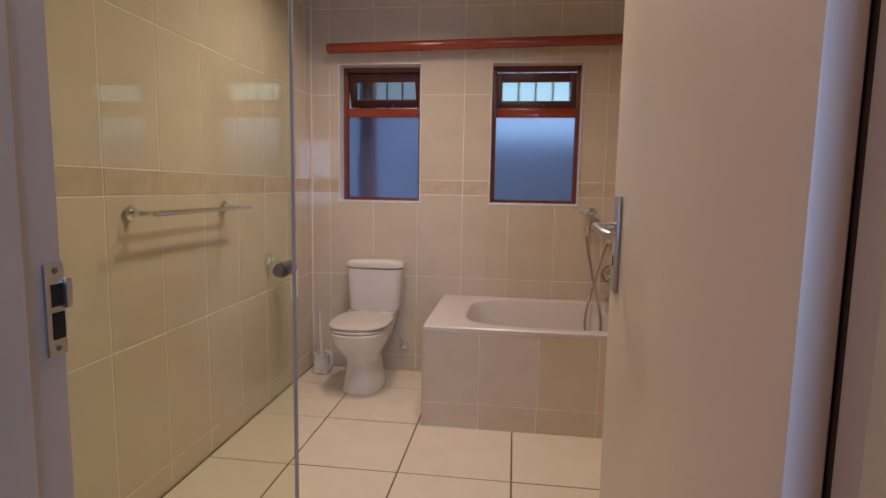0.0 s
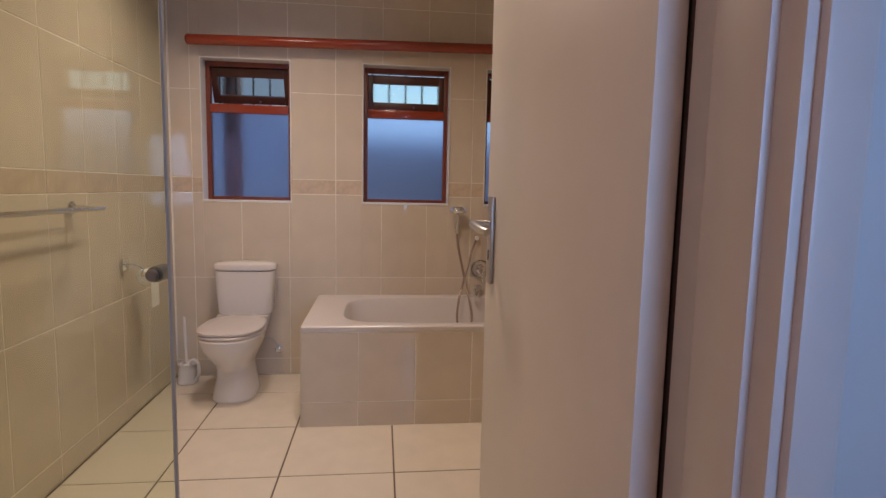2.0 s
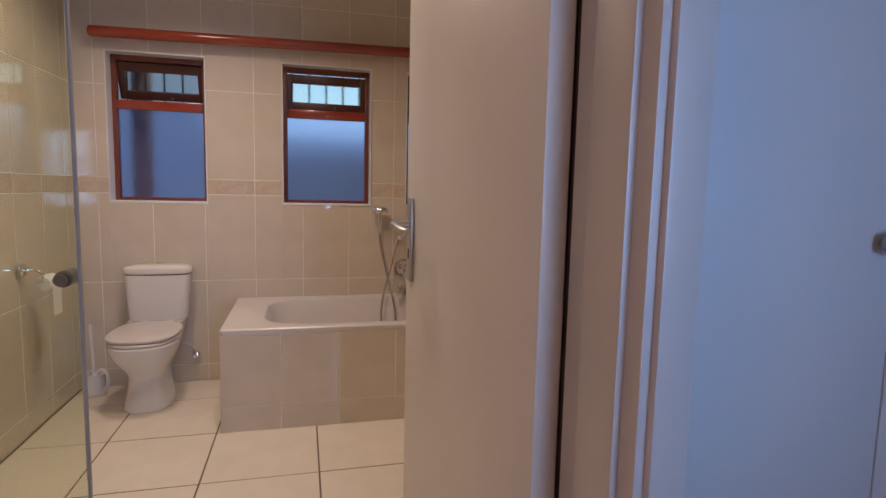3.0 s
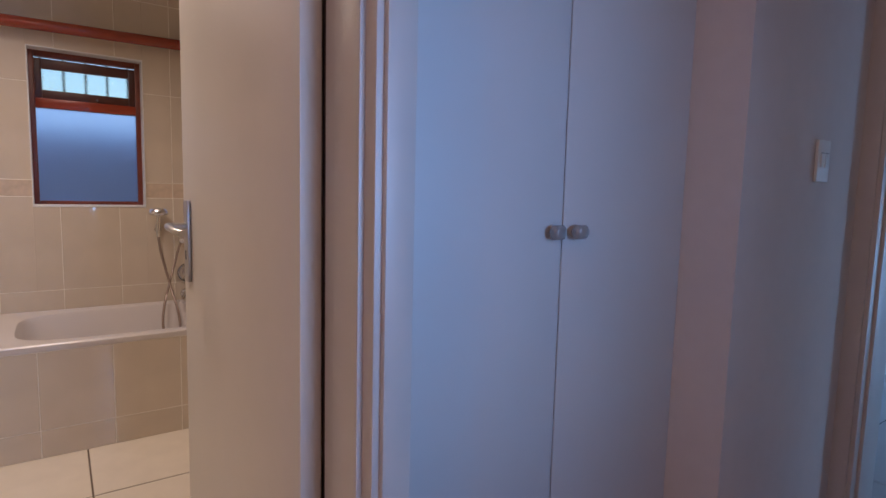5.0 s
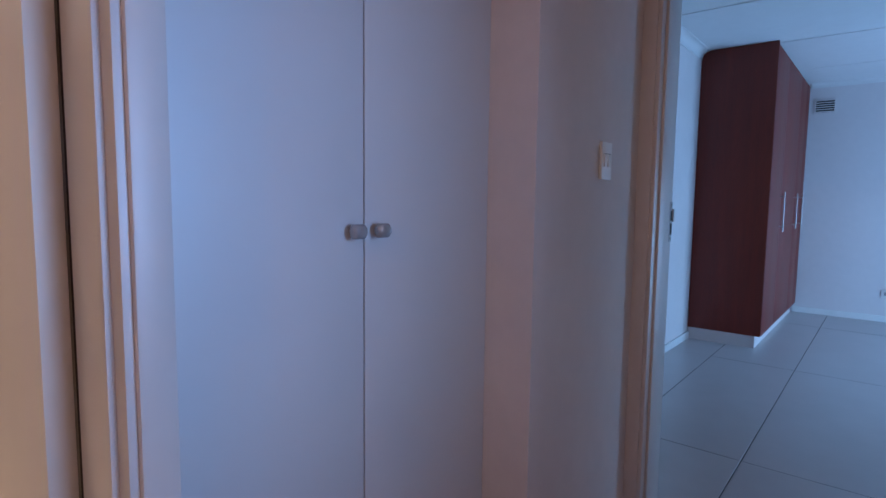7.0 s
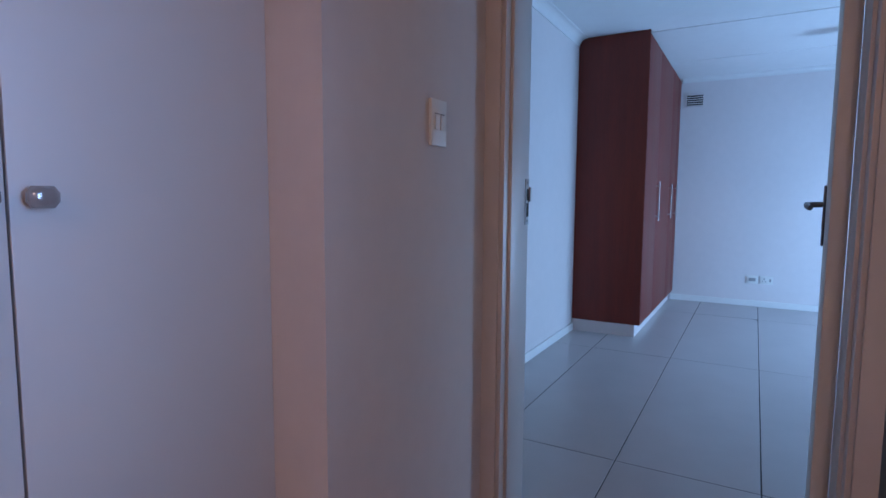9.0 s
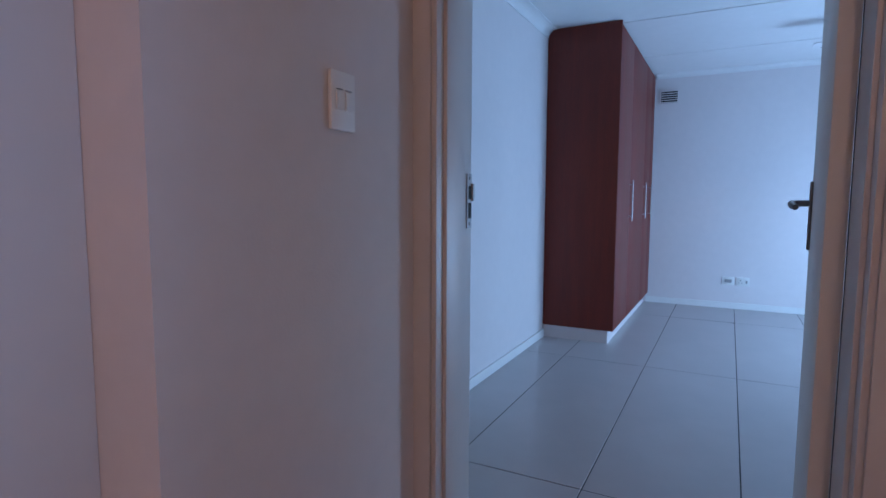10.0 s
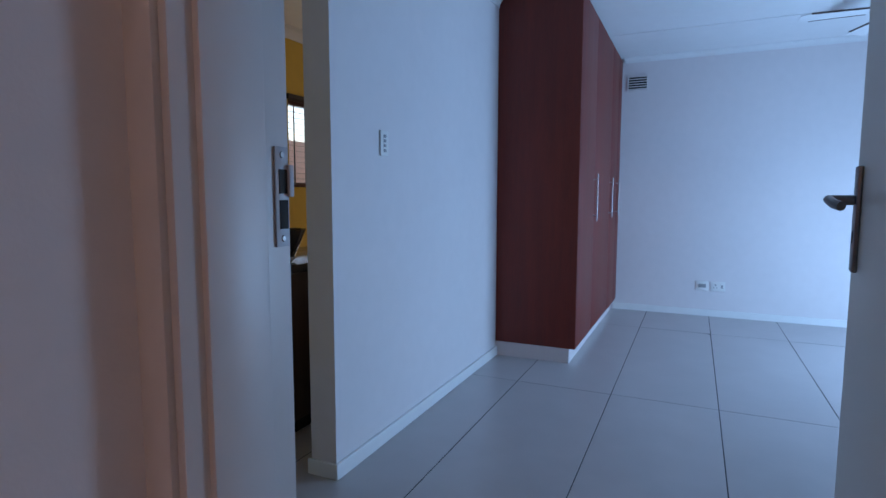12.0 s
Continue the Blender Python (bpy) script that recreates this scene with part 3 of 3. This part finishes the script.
rod(bm, (-1.38, 2.94, 0.762), (-1.38, 3.045, 0.762), 0.038, 28)
roll = part("roll", bm, PAPER, tp)
bm = bmesh.new()
box(bm, -1.344, -1.3425, 2.945, 3.04, 0.60, 0.765)
part("sheet", bm, PAPER, roll, "hanging end of the paper")
fit_in(tp)

screen = thing("shower_screen", -1.08, 1.45, 0, "clear frameless glass shower screen with a knob", "shower screen")
bm = bmesh.new()
box(bm, -1.468, GLASS_X, GLASS_Y, GLASS_Y + 0.010, 0.004, 2.30, bevel=0.0015, seg=1)
pane = part("panel", bm, CLEAR, screen, smooth=False)
pane.visible_shadow = False
bm = bmesh.new()
box(bm, GLASS_X, GLASS_X + 0.007, GLASS_Y - 0.002, GLASS_Y + 0.012, 0.004, 2.30, bevel=0.002)
part("edge_strip", bm, GREY_PLASTIC, screen, "grey seal along the glass edge")
bm = bmesh.new()
rod(bm, (GLASS_X - 0.036, GLASS_Y + 0.010, 1.015), (GLASS_X - 0.036, GLASS_Y + 0.075, 1.015), 0.021, 24)
rod(bm, (GLASS_X - 0.036, GLASS_Y, 1.015), (GLASS_X - 0.036, GLASS_Y - 0.012, 1.015), 0.016, 20)
part("knob", bm, BRONZE, screen, "round satin metal knob")
fit_in(screen)

shower = thing("hand_shower", 0.36, 3.58, 1.05, "chrome hand shower on its cradle with looped hose", "hand shower")
sx = 0.342
bm = bmesh.new()
rod(bm, (sx, 3.622, 1.000), (sx, 3.590, 1.000), 0.020, 20)
rod(bm, (sx, 3.592, 0.985), (sx, 3.575, 1.035), 0.016)
part("cradle", bm, CHROME, shower)
bm = bmesh.new()
rod(bm, (sx, 3.576, 0.955), (sx, 3.560, 1.085), 0.011)
part("handle", bm, CHROME, shower)
bm = bmesh.new()
loft(bm, [[Vector((sx, 3.545, 1.10)) + Matrix.Rotation(radians(-6), 3, "X") @ Vector((r * math.cos(k * math.pi / 16), r * math.sin(k * math.pi / 16), h)) for k in range(32)] for r, h in ((0.020, 0.036), (0.046, 0.030), (0.056, 0.014), (0.056, 0.0), (0.048, -0.008), (0.02, -0.010))])
head = part("shower_head", bm, CHROME, shower)
bm = bmesh.new()
tube(bm, [(sx, 3.577, 0.955), (0.352, 3.56, 0.86), (0.375, 3.53, 0.74), (0.393, 3.49, 0.64), (0.415, 3.43, 0.53), (0.425, 3.39, 0.43), (0.41, 3.37, 0.345), (0.378, 3.36, 0.315), (0.345, 3.375, 0.345), (0.331, 3.40, 0.43), (0.347, 3.45, 0.53), (0.385, 3.515, 0.65), (0.425, 3.56, 0.77), (0.455, 3.58, 0.87), (0.475, 3.583, 0.92)], 0.0075)
part("hose", bm, HOSE_METAL, shower, "ribbed metal hose")
fit_in(shower)

mixer = thing("bath_mixer", 0.50, 3.60, 0.80, "chrome wall-mounted bath mixer and spout", "bath mixer")
bm = bmesh.new()
rod(bm, (0.513, 3.622, 0.715), (0.513, 3.612, 0.715), 0.062, 32)
plate = part("rosette", bm, CHROME, mixer)
bm = bmesh.new()
rod(bm, (0.513, 3.612, 0.715), (0.513, 3.565, 0.715), 0.030, 24)
tube(bm, [(0.513, 3.575, 0.715), (0.513, 3.54, 0.70), (0.515, 3.525, 0.67), (0.516, 3.52, 0.635)], 0.010)
part("lever", bm, CHROME, plate)
bm = bmesh.new()
rod(bm, (0.478, 3.622, 0.935), (0.478, 3.572, 0.925), 0.018, 20)
part("hose_outlet", bm, CHROME, mixer)
bm = bmesh.new()
rod(bm, (0.50, 3.622, 0.575), (0.50, 3.610, 0.575), 0.032, 24)
tube(bm, [(0.50, 3.612, 0.575), (0.495, 3.56, 0.576), (0.475, 3.50, 0.566), (0.455, 3.475, 0.55)], 0.017, 14)
part("spout", bm, CHROME, mixer)
fit_in(mixer)

def downlight(x, y):
    root = thing("ceiling_light", x, y, H, "small round bathroom ceiling downlight", "ceiling light", group="bathroom downlights")
    bm = bmesh.new()
    loft(bm, [ring(x, y, r, r, z, 2, 32) for r, z in ((0.14, H), (0.14, H - 0.012), (0.125, H - 0.06), (0.12, H - 0.06), (0.12, H - 0.01))])
    part("rim", bm, PLASTIC, root)
    return fit_in(root)


for lx, ly, _, _ in BATH_AT:
    downlight(lx, ly)
# Holder added out of view, only to carry the warm passage fill.
bulb = thing("added_bulb_holder", *ADDED_BULB, H, "bare bulb holder added out of view on the passage ceiling", "ceiling light")
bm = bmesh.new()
rod(bm, (*ADDED_BULB, H), (*ADDED_BULB, H - 0.02), 0.05, 24)
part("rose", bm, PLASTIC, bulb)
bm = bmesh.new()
rod(bm, (*ADDED_BULB, H - 0.02), (*ADDED_BULB, H - 0.09), 0.018, 16)
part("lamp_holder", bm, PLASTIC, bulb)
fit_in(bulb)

# ---- passage things ----
cup = thing("linen_cupboard", 0.70, 0.55, 0, "off-white built-in linen cupboard with two tall doors", "cupboard")
CY = CUP_Y
part("side_panel", boxes((0.2655, 0.285, CY + 0.020, 1.14, 0, 2.45), bevel=0.002), CUPBOARD_PAINT, cup)
part("side_panel", boxes((1.135, 1.1595, CY + 0.020, 1.14, 0, 2.45), bevel=0.002), CUPBOARD_PAINT, cup)
part("top_panel", boxes((0.285, 1.135, CY + 0.020, 1.14, 2.40, 2.45), bevel=0.002), CUPBOARD_PAINT, cup)
part("plinth", boxes((0.285, 1.135, CY + 0.03, CY + 0.05, 0.0, 0.06), bevel=0.002), CUPBOARD_PAINT, cup)
part("back_panel", boxes((0.285, 1.135, 1.12, 1.14, 0.06, 2.40)), CUPBOARD_PAINT, cup, smooth=False)
SEAM = 0.712
for x0, x1, kx in ((0.272, SEAM - 0.0018, SEAM - 0.035), (SEAM + 0.0018, 1.1597, SEAM + 0.033)):
    bm = bmesh.new()
    box(bm, x0, x1, CY, CY + 0.018, 0.062, 2.398, bevel=0.0025)
    d = part("door", bm, CUPBOARD_PAINT, cup)
    bm = bmesh.new()
    rod(bm, (kx, CY, 1.193), (kx, CY - 0.012, 1.193), 0.008)
    loft(bm, [[Vector((kx + k * x, CY - d, 1.193 + k * z)) for x, z in ((-0.019, -0.006), (-0.019, 0.006), (-0.012, 0.015), (0.012, 0.015), (0.019, 0.006), (0.019, -0.006), (0.012, -0.015), (-0.012, -0.015))] for d, k in ((0.010, 0.75), (0.016, 1.0), (0.026, 1.0), (0.032, 0.8), (0.034, 0.6))])
    part("knob", bm, KNOB_GLASS, d, "small clear faceted glass knob")
part("filler", boxes((0.263, 1.157, CY + 0.012, CY + 0.03, 2.452, H)), CUPBOARD_PAINT, cup)
fit_in(cup)


def switch_plate(name, m, w, h, rockers, label):
    """Local: plate in the x-z plane, facing -y."""
    root = tagged(new(name), label, "light switch" if "switch" in name else "wall socket")
    root.matrix_world = m
    bm = bmesh.new()
    box(bm, -w / 2, w / 2, -0.009, 0.0, -h / 2, h / 2, bevel=0.003)
    part("plate", bm, PLASTIC, root)
    for x, z, a, b, mat, nm in rockers:
        bm = bmesh.new()
        box(bm, x - a, x + a, -0.0125, -0.0088, z - b, z + b, bevel=0.0012)
        part(nm, bm, mat, root)
    return root


switch_plate("light_switch", pose(1.578, 0.3995, 1.383), 0.076, 0.115, [(-0.014, 0.0, 0.010, 0.018, PLASTIC, "rocker"), (0.014, 0.0, 0.010, 0.018, PLASTIC, "rocker"), (-0.014, 0.0215, 0.009, 0.0012, GREY_PLASTIC, "marking"), (0.014, 0.0215, 0.009, 0.0012, GREY_PLASTIC, "marking")], "white two-lever light switch on the passage wall")
switch_plate("light_switch", pose(3.63, 1.0995, 1.43), 0.068, 0.115, [(0, z, 0.010, 0.007, GREY_PLASTIC, "rocker") for z in (-0.033, -0.011, 0.011, 0.033)], "white four-lever light switch on the bedroom wall")
switch_plate("data_socket", pose(7.4125, -0.322, 0.304, 0, 0, -90), 0.118, 0.092, [(0, 0, 0.034, 0.018, GREY_PLASTIC, "insert")], "white isolator outlet low on the bedroom wall")
switch_plate("power_socket", pose(7.4125, -0.462, 0.304, 0, 0, -90), 0.128, 0.094, [(-0.022, 0.014, 0.007, 0.007, GREY_PLASTIC, "pin_hole"), (-0.036, -0.014, 0.005, 0.005, GREY_PLASTIC, "pin_hole"), (-0.008, -0.014, 0.005, 0.005, GREY_PLASTIC, "pin_hole"), (0.036, 0.0, 0.009, 0.016, GREY_PLASTIC, "rocker")], "white three-pin power socket low on the bedroom wall")

# ---- bedroom things ----
ward = thing("wardrobe", 6.3, 0.8, 0, "cherry veneer floor-to-ceiling fitted wardrobe", "wardrobe")
X0, X1, Y0, Y1, ZT = 5.243, 7.396, 0.505, 1.098, 2.588
part("side_panel", boxes((X0, X0 + 0.018, Y0 + 0.001, Y1, 0.108, ZT), bevel=0.001), WARD_WOOD, ward)
part("body", boxes((X0 + 0.018, X1, Y0 + 0.022, Y1, 0.109, ZT - 0.001)), WARD_WOOD, ward, smooth=False)
seams = [X0 + 0.019, 5.868, 6.728, 7.168, X1]
for i in range(4):
    bm = bmesh.new()
    box(bm, seams[i] + 0.0015, seams[i + 1] - 0.0015, Y0, Y0 + 0.018, 0.112, ZT - 0.03, bevel=0.001)
    d = part("door", bm, WARD_WOOD, ward)
    if i == 3:
        break
    hx = seams[i + 1] - 0.045
    bm = bmesh.new()
    rod(bm, (hx, Y0 - 0.032, 0.995), (hx, Y0 - 0.032, 1.362), 0.006, 14)
    for z in (1.04, 1.32):
        rod(bm, (hx, Y0, z), (hx, Y0 - 0.032, z), 0.005, 10)
    part("handle", bm, BAR_STEEL, d, "steel bar handle")
part("kick_panel", boxes((X0 + 0.006, X0 + 0.02, Y0 + 0.046, Y1 - 0.001, 0.0, 0.107), (X0 + 0.02, X1, Y0 + 0.045, Y0 + 0.06, 0.0, 0.107)), PAINT, ward, "pale recessed plinth", smooth=False)
fit_in(ward)

vent = thing("air_vent", 7.41, 0.356, 2.336, "white wall air vent with dark louvre gaps", "air vent")
# Black sheet supplies the shade between the slats; no duct behind it.
part("backing", boxes((7.4085, 7.4125, 0.262, 0.450, 2.262, 2.410)), BLACK, vent, smooth=False)
part("frame", boxes((7.400, 7.4085, 0.258, 0.270, 2.258, 2.414), (7.400, 7.4085, 0.442, 0.454, 2.258, 2.414), (7.400, 7.4085, 0.270, 0.442, 2.402, 2.414), (7.400, 7.4085, 0.270, 0.442, 2.258, 2.270), bevel=0.001), BED_PAINT, vent)
for k in range(6):
    z = 2.276 + k * 0.0245
    part("slat", boxes((7.399, 7.408, 0.270, 0.442, z - 0.0035, z + 0.0045), bevel=0.001), BED_PAINT, vent)
fit_in(vent)

fan = thing("ceiling_fan", 5.95, -1.45, H, "white ceiling fan with slim dark-edged blades", "ceiling fan")
FX, FY, FZ = 5.95, -1.45, 2.40
bm = bmesh.new()
rod(bm, (FX, FY, H - 0.01), (FX, FY, FZ + 0.05), 0.014)
rod(bm, (FX, FY, H - 0.011), (FX, FY, H - 0.07), 0.06, 24, 0.035)
part("down_rod", bm, PLASTIC, fan)
bm = bmesh.new()
rod(bm, (FX, FY, FZ + 0.06), (FX, FY, FZ - 0.05), 0.095, 28, 0.08)
part("motor", bm, PLASTIC, fan)
for k in range(5):
    turn = pose(FX, FY, FZ, 0, 0, 18 + 72 * k) @ pose(0, 0, 0, 4)
    bm = bmesh.new()
    loft(bm, [[Vector((x, y, z)) for y, z in ((-w, -0.003), (w, -0.003), (w, 0.003), (-w, 0.003))] for x, w in ((0.20, 0.045), (0.25, 0.052), (0.57, 0.066), (0.61, 0.060), (0.63, 0.045))])
    bmesh.ops.transform(bm, matrix=turn, verts=bm.verts)
    blade = part("blade", bm, CEIL, fan, "slim white fan blade")
    for sd in (-1, 1):
        bm = bmesh.new()
        loft(bm, [[Vector((x, sd * w + y, z)) for y, z in ((-0.005, -0.0045), (0.005, -0.0045), (0.005, 0.0045), (-0.005, 0.0045))] for x, w in ((0.25, 0.053), (0.57, 0.067))])
        bmesh.ops.transform(bm, matrix=turn, verts=bm.verts)
        part("edge_trim", bm, CARCASS, blade, "dark edge strip")
    bm = bmesh.new()
    box(bm, 0.08, 0.24, -0.018, 0.018, -0.0085, -0.0035, bevel=0.001)
    bmesh.ops.transform(bm, matrix=turn, verts=bm.verts)
    part("blade_arm", bm, SATIN, fan)
fit_in(fan)

# ---- kitchen beyond the opening ----
counter = thing("kitchen_counter", 3.6, 1.7, 0, "dark kitchen counter with polished stone top", "kitchen counter")
part("cabinet", boxes((3.30, 4.70, 1.52, 2.05, 0.08, 0.82), bevel=0.003), CARCASS, counter)
part("plinth", boxes((3.32, 4.68, 1.56, 2.05, 0.0, 0.08)), BLACK, counter, smooth=False)
part("counter_top", boxes((3.27, 4.73, 1.49, 2.08, 0.82, 0.86), bevel=0.006), STONE, counter)
fit_in(counter)
pot = thing("bowl", 3.52, 1.63, 0.86, "dark flared bowl on the kitchen counter", "bowl")
bm = bmesh.new()
loft(bm, [ring(3.52, 1.63, r, r, z, 2, 32) for r, z in ((0.055, 0.861), (0.062, 0.87), (0.09, 0.93), (0.125, 1.015), (0.128, 1.025), (0.12, 1.02), (0.08, 0.93), (0.03, 0.885))])
part("body", bm, STONE, pot)
bm = bmesh.new()
loft(bm, [ring(3.52, 1.63, r, r, z, 2, 32) for r, z in ((0.064, 0.872), (0.072, 0.888), (0.0735, 0.888), (0.0655, 0.872))], False, False)
part("band", bm, PLASTIC, pot, "white band low on the bowl")
fit_in(pot)
kw = tagged(new("window_4"), "kitchen window with dark venetian blind", "window", kind="structure")
part("window_frame", boxes((4.93, 4.97, 2.79, 2.84, 1.26, 1.97), (5.96, 6.0, 2.79, 2.84, 1.26, 1.97), (4.97, 5.96, 2.791, 2.839, 1.26, 1.30), (4.97, 5.96, 2.791, 2.839, 1.93, 1.97), (5.44, 5.48, 2.792, 2.838, 1.30, 1.93), bevel=0.003), WIN_WOOD, kw)
kp = part("pane", boxes((4.97, 5.96, 2.812, 2.816, 1.30, 1.93)), CLEAR_PANE, kw, smooth=False)
kp.visible_shadow = False
for k in range(7):
    bm = bmesh.new()
    rod(bm, (5.03 + 0.145 * k, 2.90, 1.262), (5.03 + 0.145 * k, 2.90, 1.968), 0.006, 8)
    part("burglar_bar", bm, IRON, kw, "black burglar bar")
blind = thing("venetian_blind", 5.45, 2.735, 1.98, "dark venetian blind with tilted slats", "blind")
part("head_rail", boxes((4.90, 6.03, 2.715, 2.749, 1.955, 1.995), bevel=0.003), BLIND, blind)
for k in range(16):
    bm = bmesh.new()
    box(bm, -0.56, 0.56, -0.010, 0.010, -0.0008, 0.0008)
    bmesh.ops.transform(bm, matrix=pose(5.465, 2.733, 1.945 - 0.044 * k, 6), verts=bm.verts)
    part("slat", bm, BLIND, blind, smooth=False)
fit_in(blind)
setting("neighbour_wall", pierced("x", 3.8, 12.0, 4.2, 4.4, -0.3, 1.85, []), material("pink_plaster", (0.80, 0.58, 0.55), 0.9, vary=0.1, grain=4), "pink plastered wall outside the kitchen", "neighbour wall")

# ---- tiles ----
tile_meshes = {}


def tile_mesh(w, h, d, mat):
    key = (round(w, 3), round(h, 3), d, mat.name)
    if key not in tile_meshes:
        bm = bmesh.new()
        a, c = 0.0015, d
        lo = [(-w / 2, -h / 2, 0), (w / 2, -h / 2, 0), (w / 2, h / 2, 0), (-w / 2, h / 2, 0)]
        mid = [(x, y, c - a) for x, y, _ in lo]
        top = [(x - math.copysign(a, x), y - math.copysign(a, y), c) for x, y, _ in lo]
        vs = [[bm.verts.new(p) for p in r] for r in (lo, mid, top)]
        for r, s in zip(vs, vs[1:]):
            for i in range(4):
                bm.faces.new((r[i], r[(i + 1) % 4], s[(i + 1) % 4], s[i]))
        bm.faces.new(vs[-1])
        me = bpy.data.meshes.new("tile")
        bm.to_mesh(me)
        bm.free()
        me.materials.append(mat)
        tile_meshes[key] = me
    return tile_meshes[key]


def cut(rect, holes):
    todo = [rect]
    for h in holes:
        out = []
        for a, b, c, d in todo:
            if h[0] >= b or h[1] <= a or h[2] >= d or h[3] <= c:
                out.append((a, b, c, d))
                continue
            if h[0] > a:
                out.append((a, h[0], c, d))
            if h[1] < b:
                out.append((h[1], b, c, d))
            m0, m1 = max(a, h[0]), min(b, h[1])
            if h[2] > c:
                out.append((m0, m1, c, h[2]))
            if h[3] < d:
                out.append((m0, m1, h[3], d))
        todo = out
    return [r for r in todo if r[1] - r[0] > 0.012 and r[3] - r[2] > 0.012]


def tiles(parent, m, us, vs, gap, d, mat, holes=(), special=None, sink=0.0):
    """Tiles on the local x-y plane of m, between the grid lines us and vs."""
    inv = parent.matrix_world.inverted()
    for i in range(len(us) - 1):
        for k in range(len(vs) - 1):
            for a, b, c, e in cut((us[i] + gap / 2, us[i + 1] - gap / 2, vs[k] + gap / 2, vs[k + 1] - gap / 2), holes):
                mt = special[1] if special and k == special[0] else mat
                ob = new("tile", tile_mesh(b - a, e - c, d, mt))
                ob.parent = parent
                ob.matrix_parent_inverse = inv
                wob = random.uniform(-0.0004, 0.0004) - sink
                ob.matrix_world = m @ pose((a + b) / 2, (c + e) / 2, wob, random.uniform(-0.08, 0.08), random.uniform(-0.08, 0.08))


bpy.context.view_layer.update()
rows_z = [0.0, 0.107, 0.652, 1.197, 1.292, 1.837, 2.382, H]
grid = lambda a, b, o, s: [a] + [o + s * k for k in range(-40, 40) if a + 0.02 < o + s * k < b - 0.02] + [b]
stand = pose(0, 3.628, 0, 90)
tiles(wall_back, stand, grid(-1.47, 1.15, -0.752, 0.2975), rows_z, 0.004, 0.008, WALL_TILE, [(*w, *WZ) for w in (W1, W2, W3)], (3, DADO_TILE), 0.0065)
tiles(wall_left, pose(-1.478, 0, 0, 90, 0, 90), grid(0.62, 3.62, 3.62 - 0.10, 0.2975), rows_z, 0.004, 0.008, WALL_TILE, (), (3, DADO_TILE), 0.0065)
tiles(surround, pose(0, 2.778, 0, 90), grid(-0.57, 1.15, -0.272, 0.2985), [0.0, 0.132, 0.504], 0.004, 0.008, WALL_TILE, sink=0.0065)
tiles(surround, pose(-0.562, 0, 0, 90, 0, -90), [-3.62, -3.36, -3.06, -2.77], [0.0, 0.132, 0.504], 0.004, 0.008, WALL_TILE, sink=0.0065)
tiles(floor_bath, pose(0, 0, -0.006), grid(-1.47, 1.15, -0.093, 0.497), grid(0.50, 3.62, 2.79, 0.5), 0.007, 0.006, FLOOR_TILE)
tiles(floor_bed, pose(0, 0, -0.005), grid(1.97, 7.41, 4.745, 1.885), grid(-2.65, 2.75, 0.19, 0.583), 0.005, 0.005, GREY_TILE)
tiles(floor_pass, pose(0, 0, -0.005), grid(-3.05, 1.97, 0.975, 1.885), grid(-1.87, 0.50, 0.19, 0.583), 0.005, 0.005, GREY_TILE)
